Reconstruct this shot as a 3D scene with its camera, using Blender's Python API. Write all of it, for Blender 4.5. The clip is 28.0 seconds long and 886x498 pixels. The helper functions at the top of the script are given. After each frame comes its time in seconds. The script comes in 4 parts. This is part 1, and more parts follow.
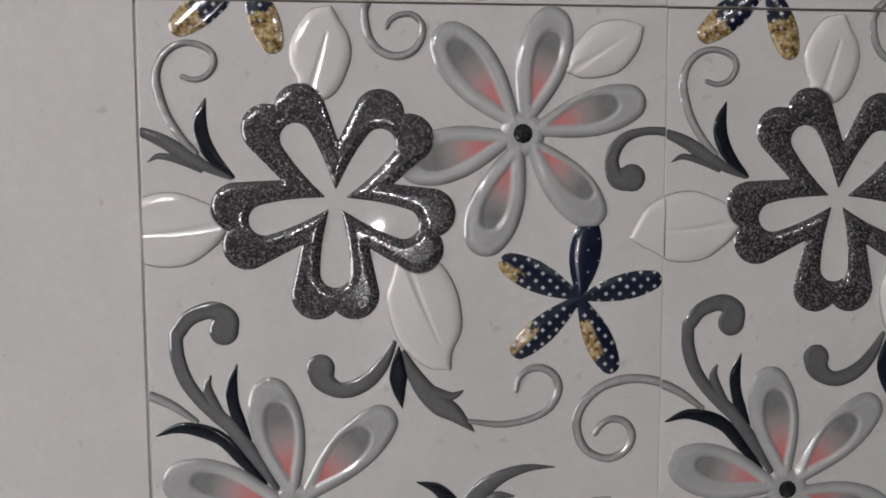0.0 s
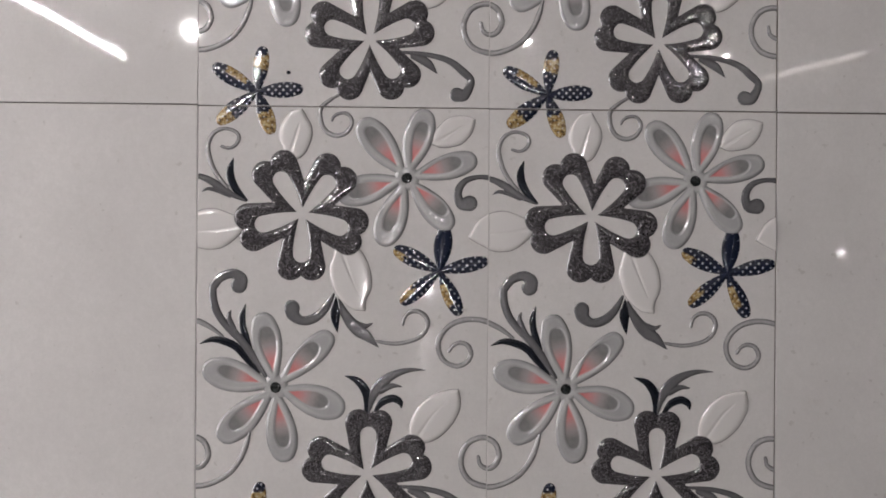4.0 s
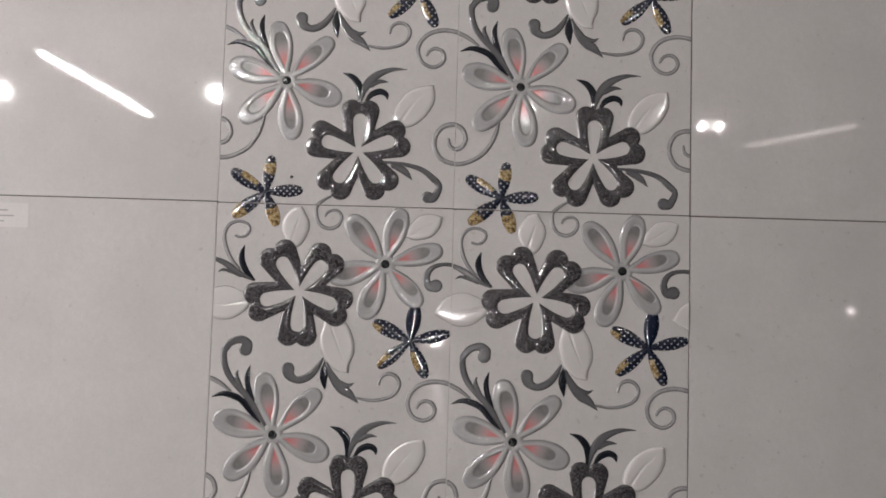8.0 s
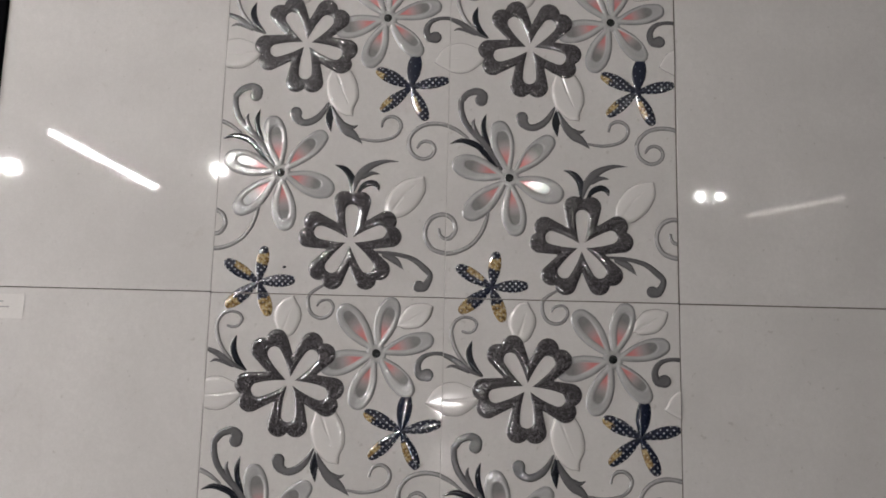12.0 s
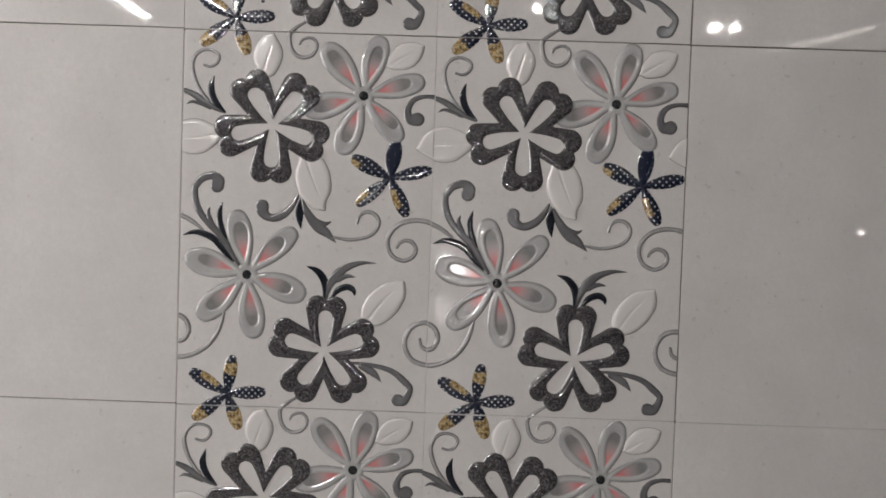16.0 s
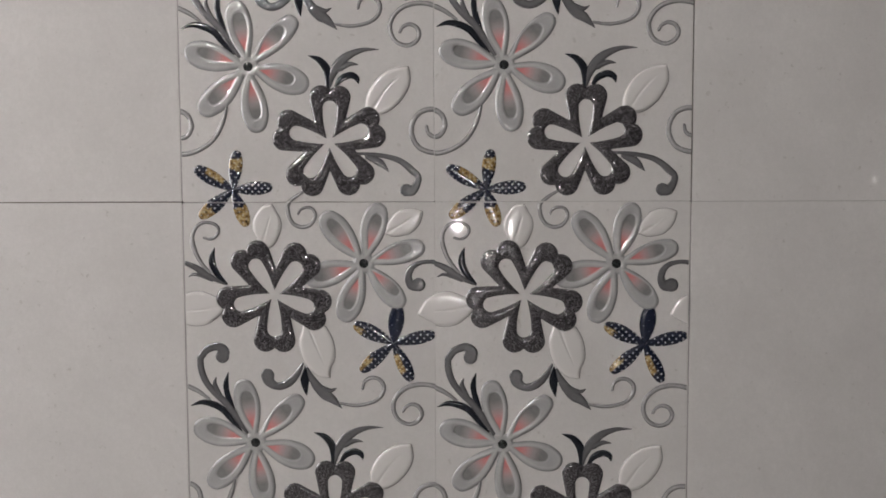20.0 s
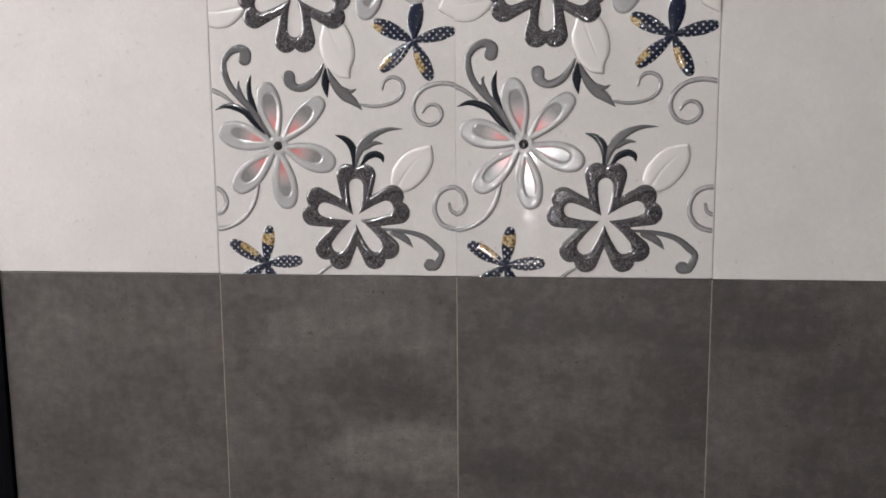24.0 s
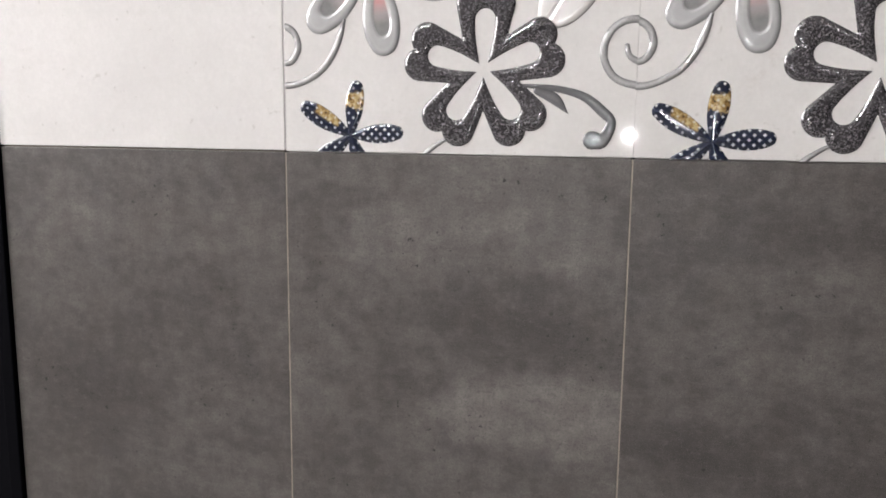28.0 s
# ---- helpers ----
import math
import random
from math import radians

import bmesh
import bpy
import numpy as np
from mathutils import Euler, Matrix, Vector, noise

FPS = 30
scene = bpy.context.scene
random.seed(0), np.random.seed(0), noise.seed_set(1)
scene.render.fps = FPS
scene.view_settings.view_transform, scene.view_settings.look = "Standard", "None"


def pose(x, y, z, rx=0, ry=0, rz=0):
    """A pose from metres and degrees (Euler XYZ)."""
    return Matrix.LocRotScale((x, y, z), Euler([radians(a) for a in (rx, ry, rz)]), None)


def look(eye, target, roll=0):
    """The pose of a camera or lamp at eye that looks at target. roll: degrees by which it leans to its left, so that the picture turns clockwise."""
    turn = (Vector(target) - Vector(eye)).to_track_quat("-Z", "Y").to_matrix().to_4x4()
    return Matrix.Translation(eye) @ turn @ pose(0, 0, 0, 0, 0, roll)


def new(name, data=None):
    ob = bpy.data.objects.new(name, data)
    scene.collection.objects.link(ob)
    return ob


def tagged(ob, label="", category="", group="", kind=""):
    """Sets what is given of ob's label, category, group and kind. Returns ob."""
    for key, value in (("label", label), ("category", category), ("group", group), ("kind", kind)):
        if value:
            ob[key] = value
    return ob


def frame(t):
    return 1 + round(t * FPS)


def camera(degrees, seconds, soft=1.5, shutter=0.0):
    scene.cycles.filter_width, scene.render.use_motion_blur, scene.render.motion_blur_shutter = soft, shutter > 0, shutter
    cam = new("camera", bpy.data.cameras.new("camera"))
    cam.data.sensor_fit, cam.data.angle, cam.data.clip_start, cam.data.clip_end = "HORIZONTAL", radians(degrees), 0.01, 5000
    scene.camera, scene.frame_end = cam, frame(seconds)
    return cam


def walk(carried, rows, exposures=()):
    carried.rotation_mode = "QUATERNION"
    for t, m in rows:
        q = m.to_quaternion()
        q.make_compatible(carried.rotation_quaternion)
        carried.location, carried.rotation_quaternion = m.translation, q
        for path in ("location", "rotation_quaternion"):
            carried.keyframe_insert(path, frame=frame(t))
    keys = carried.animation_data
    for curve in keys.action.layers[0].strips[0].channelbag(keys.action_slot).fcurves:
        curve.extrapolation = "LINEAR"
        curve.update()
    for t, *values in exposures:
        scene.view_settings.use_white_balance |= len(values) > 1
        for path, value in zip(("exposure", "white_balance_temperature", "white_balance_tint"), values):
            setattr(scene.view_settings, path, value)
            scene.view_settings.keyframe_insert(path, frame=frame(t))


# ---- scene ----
# ---------------------------------------------------------------- camera
cam = camera(58.46, 28.0, soft=1.8)


def aim(x, y, z, yaw, pitch, roll):
    """A camera pose from an eye, a heading to the left of +y, a pitch up and a roll, in degrees."""
    a, b = radians(yaw), radians(pitch)
    ahead = Vector((-math.sin(a) * math.cos(b), math.cos(a) * math.cos(b), math.sin(b)))
    return look((x, y, z), Vector((x, y, z)) + ahead, roll)


PATH = [
    (0, -0.1698, -0.4546, 1.5509, -4.87, -4.95, -0.17),
    (0.5, -0.1516, -0.5024, 1.5465, -3.79, -4.68, 0.01),
    (1, -0.1203, -0.5680, 1.5419, -3.95, -4.86, 2.05),
    (1.5, -0.0980, -0.6308, 1.5320, -2.68, -4.81, 0.88),
    (2, -0.0927, -0.6719, 1.5231, -1.73, -4.13, 0.59),
    (2.5, -0.0838, -0.6988, 1.5230, -2.11, -3.78, 0.79),
    (3, -0.0713, -0.7339, 1.5206, -1.72, -2.08, 0.29),
    (3.5, -0.0648, -0.7699, 1.5147, -0.95, -0.29, 0.39),
    (5.5, -0.0526, -0.9641, 1.4796, -1.56, 0.22, 0.79),
    (6, -0.0475, -0.9853, 1.4876, -1.66, -0.13, 0.70),
    (6.5, -0.0552, -1.0146, 1.5010, -2.12, -0.29, 0.38),
    (7, -0.0512, -1.0364, 1.5147, -2.05, 0.28, 0.59),
    (7.5, -0.0342, -1.0152, 1.5285, -0.52, 1.36, 1.56),
    (8, -0.0116, -0.9997, 1.5378, 0.05, 3.50, 1.66),
    (8.5, -0.0063, -1.0019, 1.5432, 0.27, 6.00, 1.38),
    (9, -0.0057, -1.0100, 1.5508, 0.02, 6.54, 1.30),
    (9.5, 0.0004, -1.0178, 1.5731, -0.09, 7.23, 0.85),
    (10, 0.0099, -1.0205, 1.5890, 0.43, 7.56, 0.61),
    (10.5, 0.0102, -1.0240, 1.5939, 0.33, 8.42, 0.66),
    (11, 0.0018, -1.0292, 1.5935, 0.03, 10.03, 0.65),
    (11.5, 0.0051, -1.0255, 1.5815, 0.33, 9.84, 1.17),
    (12, 0.0058, -1.0117, 1.5660, 0.53, 8.29, 1.42),
    (12.5, 0.0024, -0.9928, 1.5454, 0.20, 6.43, 1.71),
    (13, 0.0043, -0.9815, 1.5403, 0.32, 4.09, 1.90),
    (13.5, 0.0035, -0.9723, 1.5319, 0.07, 1.76, 1.23),
    (15.5, 0.0169, -0.9492, 1.4584, 0.61, -2.24, 1.13),
    (16, 0.0240, -0.9440, 1.4300, 0.53, -1.86, 1.93),
    (16.5, 0.0283, -0.9349, 1.4071, 0.08, -3.53, 1.45),
    (17, 0.0318, -0.9325, 1.3888, 0.70, -3.46, 1.04),
    (17.5, 0.0361, -0.9254, 1.3691, 0.73, -4.63, 0.50),
    (18, 0.0416, -0.9213, 1.3546, 0.85, -6.51, 0.85),
    (18.5, 0.0496, -0.9241, 1.3343, 1.24, -6.10, 0.81),
    (19, 0.0462, -0.9324, 1.3045, 1.40, -3.97, 2.99),
    (19.5, 0.0324, -0.9365, 1.2597, 0.50, -4.15, 1.99),
    (20, 0.0348, -0.9338, 1.2056, 1.54, -3.64, -0.23),
    (20.5, 0.0415, -0.9413, 1.1623, 1.85, -4.12, -0.09),
    (21, 0.0459, -0.9498, 1.1260, 1.64, -5.59, 0.02),
    (21.5, 0.0475, -0.9463, 1.0927, 1.93, -5.84, -0.30),
    (23.5, 0.0788, -0.9576, 0.9408, 5.40, -7.17, -0.23),
    (24, 0.0984, -0.9431, 0.9104, 6.94, -7.39, -0.53),
    (24.5, 0.1018, -0.9015, 0.8701, 9.05, -9.68, -1.79),
    (25, 0.0938, -0.8162, 0.8166, 8.11, -11.81, -1.69),
    (25.5, 0.0869, -0.7679, 0.7904, 7.60, -9.22, -1.26),
    (26, 0.0831, -0.7567, 0.7881, 6.27, -7.03, -0.82),
    (26.5, 0.0882, -0.7515, 0.7971, 6.32, -7.10, -0.67),
    (27, 0.0903, -0.7198, 0.8118, 6.88, -5.39, -0.66),
    (27.5, 0.0500, -0.6746, 0.8034, 10.16, -9.15, 0.23),
    (28, 0.0014, -0.6548, 0.7786, 13.46, -8.91, 0.65),
]
EXPOSURES = [
    (0, -0.24, 6280, 10.5), (1, -0.25, 6290, 12.5), (2, -0.13, 6300, 13), (3.5, -0.14, 6400, 13.5), (5.5, -0.13, 6470, 13.5), (9, -0.2, 6500, 12), (11, -0.27, 6500, 11), (13.5, -0.14, 6500, 10), (17, -0.13, 6500, 10.5), (21.5, -0.12, 6500, 11),
    (23.5, 0.45, 6480, 10.5), (24, 0.59, 6420, 11), (25, 1.16, 6370, 14), (26.5, 1.37, 6500, 13), (27, 0.99, 6470, 9.5), (28, 1.02, 6330, 10),
]
walk(cam, [(t, aim(*row)) for t, *row in PATH], EXPOSURES)

# ---------------------------------------------------------------- world
world = bpy.data.worlds.new("world")
scene.world = world
world.use_nodes = True
world.node_tree.nodes["Background"].inputs[0].default_value = (0.5, 0.55, 0.6, 1)
world.node_tree.nodes["Background"].inputs[1].default_value = 0.0

# strengths: lamps of the hall, then added torch stand-in, side fill and glint lamps
TUBE, SPOT, BULB, TORCH_FILL, SIDE_FILL, GLINT_WASH, GLINT_ROW = 220.0, 500.0, 3500.0, 10500.0, 6.8, 210.0, 900.0

# sizes of the panel, in metres
TW, TH = 0.300, 0.4482          # pitch of the tiles
GAP = 0.0008                     # joint between tiles
Z1 = 1.65                        # joint between the first and the second row
TOP = Z1 + TH
THICK = 0.008


# ---------------------------------------------------------------- materials
class Mat:
    """A node material with short ways to add nodes."""

    def __init__(self, name):
        self.m = bpy.data.materials.new(name)
        self.m.use_nodes = True
        self.t = self.m.node_tree
        self.b = self.t.nodes["Principled BSDF"]

    def node(self, kind, **kw):
        n = self.t.nodes.new(kind)
        for key, value in kw.items():
            if key == "noise_dimensions":
                n.noise_dimensions = value
            elif key == "operation":
                n.operation = value
            elif key == "data_type":
                n.data_type = value
            elif key == "blend_type":
                n.blend_type = value
            elif key == "feature":
                n.feature = value
            elif key == "attribute_name":
                n.attribute_name = value
        return n

    def link(self, a, b):
        self.t.links.new(a, b)
        return self

    def coords(self, scale=(1, 1, 1), loc=(0, 0, 0)):
        """Object coordinates, shifted for each object by its own random number."""
        tc, mp = self.node("ShaderNodeTexCoord"), self.node("ShaderNodeMapping")
        self.link(tc.outputs["Object"], mp.inputs["Vector"])
        mp.inputs["Scale"].default_value = scale
        mp.inputs["Location"].default_value = loc
        return mp.outputs[0]

    def shifted(self, vec, amount=7.0):
        oi, vm = self.node("ShaderNodeObjectInfo"), self.node("ShaderNodeVectorMath", operation="MULTIPLY_ADD")
        self.link(oi.outputs["Random"], vm.inputs[0])
        vm.inputs[1].default_value = (amount, amount * 1.7, amount * 0.6)
        self.link(vec, vm.inputs[2])
        return vm.outputs[0]

    def noise(self, vec, scale, detail=4, rough=0.55, distort=0.0):
        n = self.node("ShaderNodeTexNoise")
        self.link(vec, n.inputs["Vector"])
        n.inputs["Scale"].default_value = scale
        n.inputs["Detail"].default_value = detail
        n.inputs["Roughness"].default_value = rough
        n.inputs["Distortion"].default_value = distort
        return n.outputs["Fac"]

    def ramp(self, fac, *stops):
        r = self.node("ShaderNodeValToRGB")
        self.link(fac, r.inputs[0])
        while len(r.color_ramp.elements) < len(stops):
            r.color_ramp.elements.new(0.5)
        for e, (p, c) in zip(r.color_ramp.elements, stops):
            e.position = p
            e.color = (*c, 1) if len(c) == 3 else c
        return r.outputs[0]

    def value(self, fac, lo, hi, a=0.0, b=1.0):
        """fac from lo..hi laid on a..b, clamped."""
        n = self.node("ShaderNodeMapRange")
        self.link(fac, n.inputs[0])
        for i, v in enumerate((lo, hi, a, b)):
            n.inputs[1 + i].default_value = v
        return n.outputs[0]

    def math(self, op, a, b=0.0):
        n = self.node("ShaderNodeMath", operation=op)
        for i, v in enumerate((a, b)):
            if isinstance(v, (int, float)):
                n.inputs[i].default_value = v
            else:
                self.link(v, n.inputs[i])
        return n.outputs[0]

    def mix(self, fac, a, b, blend="MIX"):
        n = self.node("ShaderNodeMix", data_type="RGBA", blend_type=blend)
        for i, v in ((0, fac), (6, a), (7, b)):
            if isinstance(v, (int, float)):
                n.inputs[i].default_value = v
            elif isinstance(v, tuple):
                n.inputs[i].default_value = (*v, 1)
            else:
                self.link(v, n.inputs[i])
        return n.outputs[2]

    def attr(self, name):
        return self.node("ShaderNodeAttribute", attribute_name=name).outputs["Fac"]

    def bump(self, height, strength, distance):
        n = self.node("ShaderNodeBump")
        self.link(height, n.inputs["Height"])
        n.inputs["Strength"].default_value = strength
        n.inputs["Distance"].default_value = distance
        self.link(n.outputs[0], self.b.inputs["Normal"])
        return self

    def done(self, colour=None, rough=0.3, ior=1.5, metal=0.0, coat=0.0):
        if isinstance(colour, tuple):
            self.b.inputs["Base Color"].default_value = (*colour, 1)
        elif colour is not None:
            self.link(colour, self.b.inputs["Base Color"])
        if isinstance(rough, (int, float)):
            self.b.inputs["Roughness"].default_value = rough
        else:
            self.link(rough, self.b.inputs["Roughness"])
        self.b.inputs["IOR"].default_value = ior
        self.b.inputs["Metallic"].default_value = metal
        self.b.inputs["Coat Weight"].default_value = coat
        self.b.inputs["Coat Roughness"].default_value = 0.11
        self.b.inputs["Coat IOR"].default_value = 2.1
        return self.m


def glaze(name, tint, rough):
    """Cream tile glaze: faint clouds, pin-holes and dust specks."""
    k = Mat(name)
    v = k.shifted(k.coords())
    cloud = k.noise(v, 9, 5, 0.6)
    fine = k.noise(v, 330, 3, 0.6)
    specks = k.noise(v, 118, 2, 0.5)
    col = k.ramp(cloud, (0.3, tuple(c * 0.93 for c in tint)), (0.7, tuple(min(1, c * 1.05) for c in tint)))
    col = k.mix(k.value(fine, 0.3, 0.75, 0, 0.3), col, tuple(c * 0.78 for c in tint))
    lumps = k.noise(v, 125, 3, 0.6)
    col = k.mix(k.value(lumps, 0.34, 0.66, 0.26, 0), col, tuple(c * 0.84 for c in tint))
    smudge = k.math("MULTIPLY", k.value(k.noise(v, 22, 5, 0.7, 0.8), 0.60, 0.74, 0, 0.22), k.value(k.noise(v, 160, 3, 0.6), 0.4, 0.6))
    col = k.mix(smudge, col, (0.40, 0.36, 0.31))
    col = k.mix(k.value(specks, 0.69, 0.76, 0, 0.26), col, (0.25, 0.22, 0.19))
    height = k.math("ADD", k.math("MULTIPLY", fine, 0.022), k.noise(v, 6, 2, 0.5))
    k.bump(height, 0.05, 0.004)
    return k.done(col, k.value(k.noise(v, 40, 4, 0.6), 0.3, 0.8, rough, rough * 1.3 + 0.004), 1.5)


def speckle():
    """Charcoal glaze strewn with pale grit."""
    k = Mat("speckled_charcoal_glaze")
    v = k.coords()
    grain = k.noise(v, 820, 2, 0.55)
    broad = k.noise(v, 30, 3, 0.5)
    col = k.ramp(grain, (0.40, (0.0180, 0.0166, 0.0186)), (0.52, (0.0460, 0.0425, 0.0470)), (0.67, (0.205, 0.192, 0.201)))
    col = k.mix(k.value(broad, 0.3, 0.7, 0.05, 0.3), col, (0.066, 0.0605, 0.0680))
    k.bump(k.noise(v, 230, 2, 0.5), 0.55, 0.0006)
    return k.done(col, 0.6, 1.03, coat=1.0)


def blossom_rim():
    """Smoky grey transparent glaze of the petals, darkest along its outline."""
    k = Mat("smoky_grey_petal_glaze")
    edge, inset, along = k.attr("edge"), k.attr("inset"), k.attr("along")
    rim = k.ramp(k.value(edge, 0, 6.5), (0.0, (0.15, 0.15, 0.152)), (0.10, (0.24, 0.24, 0.242)), (0.34, (0.35, 0.35, 0.349)),
                 (0.72, (0.48, 0.476, 0.47)), (1.0, (0.42, 0.416, 0.412)))
    tipgrey = k.noise(k.coords(), 60, 3, 0.5)
    rim = k.mix(k.value(tipgrey, 0.35, 0.7, 0, 0.35), rim, (0.55, 0.545, 0.537))
    rim = k.mix(k.value(along, 0.55, 1.0, 0, 0.35), rim, (0.32, 0.32, 0.325))
    print_ = k.ramp(along, (0.05, (0.62, 0.175, 0.18)), (0.30, (0.60, 0.235, 0.235)), (0.50, (0.48, 0.31, 0.305)), (0.68, (0.33, 0.30, 0.295)),
                    (0.90, (0.19, 0.188, 0.188)), (1.0, (0.20, 0.198, 0.198)))
    print_ = k.mix(k.value(k.noise(k.coords(), 240, 3, 0.6), 0.3, 0.75, 0, 0.14), print_, (0.5, 0.48, 0.47))
    col = k.mix(k.value(inset, -0.5, 0.9), rim, print_)
    k.bump(k.noise(k.coords(), 150, 2, 0.5), 0.07, 0.0006)
    return k.done(col, 0.105, 2.0)


def tube_glaze(name, dark, light, width, ior=2.0):
    """Grey transparent glaze of the scrolls, darker along the outline."""
    k = Mat(name)
    col = k.ramp(k.value(k.attr("edge"), 0, width), (0.0, dark), (0.45, tuple((a + b) / 2 for a, b in zip(dark, light))), (1.0, light))
    col = k.mix(k.value(k.noise(k.coords(), 120, 3, 0.6), 0.35, 0.7, 0, 0.3), col, dark)
    col = k.mix(k.value(k.noise(k.coords(), 900, 2, 0.6), 0.35, 0.65, 0.22, 0), col, tuple(c * 0.6 for c in dark))
    return k.done(col, 0.105, ior)


def leaf_glaze(tint):
    k = Mat("clear_white_leaf_glaze")
    line = k.value(k.attr("edge"), 0.1, 1.3)
    cloud = k.noise(k.coords(), 30, 3)
    col = k.mix(line, tuple(c * 0.34 for c in tint), tuple(min(1, c * 1.07) for c in tint))
    col = k.mix(k.value(cloud, 0.3, 0.7, 0, 0.15), col, tuple(c * 0.9 for c in tint))
    return k.done(col, 0.11, 1.9)


def dark_glaze(name, a, b):
    k = Mat(name)
    n = k.noise(k.coords((1, 1, 1)), 420, 3, 0.6)
    col = k.ramp(n, (0.4, a), (0.62, b))
    return k.done(col, 0.5, 1.03, coat=0.55)


def star_glaze(name, lo, hi, side, pitch=4.2, dot=1.28):
    """Navy print with a lattice of white dots and a gold patch from lo to hi along the petal."""
    k = Mat(name)
    sep = k.node("ShaderNodeSeparateXYZ")
    k.link(k.coords((1000 / (2 * pitch), 1, 1000 / pitch)), sep.inputs[0])
    row = k.math("MULTIPLY", k.math("FLOOR", sep.outputs[2]), 0.5)
    across = k.math("MULTIPLY", k.math("SUBTRACT", k.math("FRACT", k.math("ADD", sep.outputs[0], row)), 0.5), 2 * pitch)
    down = k.math("MULTIPLY", k.math("SUBTRACT", k.math("FRACT", sep.outputs[2]), 0.5), pitch)
    r = k.math("ADD", k.math("POWER", k.math("ABSOLUTE", across), 0.75), k.math("POWER", k.math("ABSOLUTE", down), 0.75))
    dots = k.value(r, dot * 0.85, dot * 1.25, 1, 0)
    along, offset = k.attr("along"), k.attr("aside")
    edge = k.math("ADD", along, k.value(k.noise(k.coords(), 130, 3, 0.7), 0.2, 0.8, -0.12, 0.12))
    gold = k.math("MULTIPLY", k.value(edge, lo, lo + 0.05), k.value(edge, hi, hi + 0.05, 1, 0))
    if side:
        gold = k.math("MULTIPLY", gold, k.value(k.math("MULTIPLY", offset, float(side)), -0.05, 0.20))
    blotch = k.noise(k.coords(), 900, 3, 0.7)
    gcol = k.ramp(k.noise(k.coords(), 260, 4, 0.7), (0.34, (0.03, 0.022, 0.016)), (0.46, (0.26, 0.155, 0.05)), (0.64, (0.58, 0.47, 0.25)))
    navy = k.ramp(blotch, (0.35, (0.004, 0.007, 0.020)), (0.7, (0.016, 0.024, 0.056)))
    navy = k.mix(k.math("MULTIPLY", dots, k.value(along, 0.12, 0.25)), navy, (0.58, 0.58, 0.56))
    gcol = k.mix(k.math("MULTIPLY", dots, 0.6), gcol, (0.62, 0.60, 0.52))
    col = k.mix(gold, navy, gcol)
    col = k.mix(k.value(k.attr("edge"), 0, 0.7, 0.7, 0), col, (0.03, 0.03, 0.035))
    return k.done(col, 0.5, 1.03, coat=0.9)


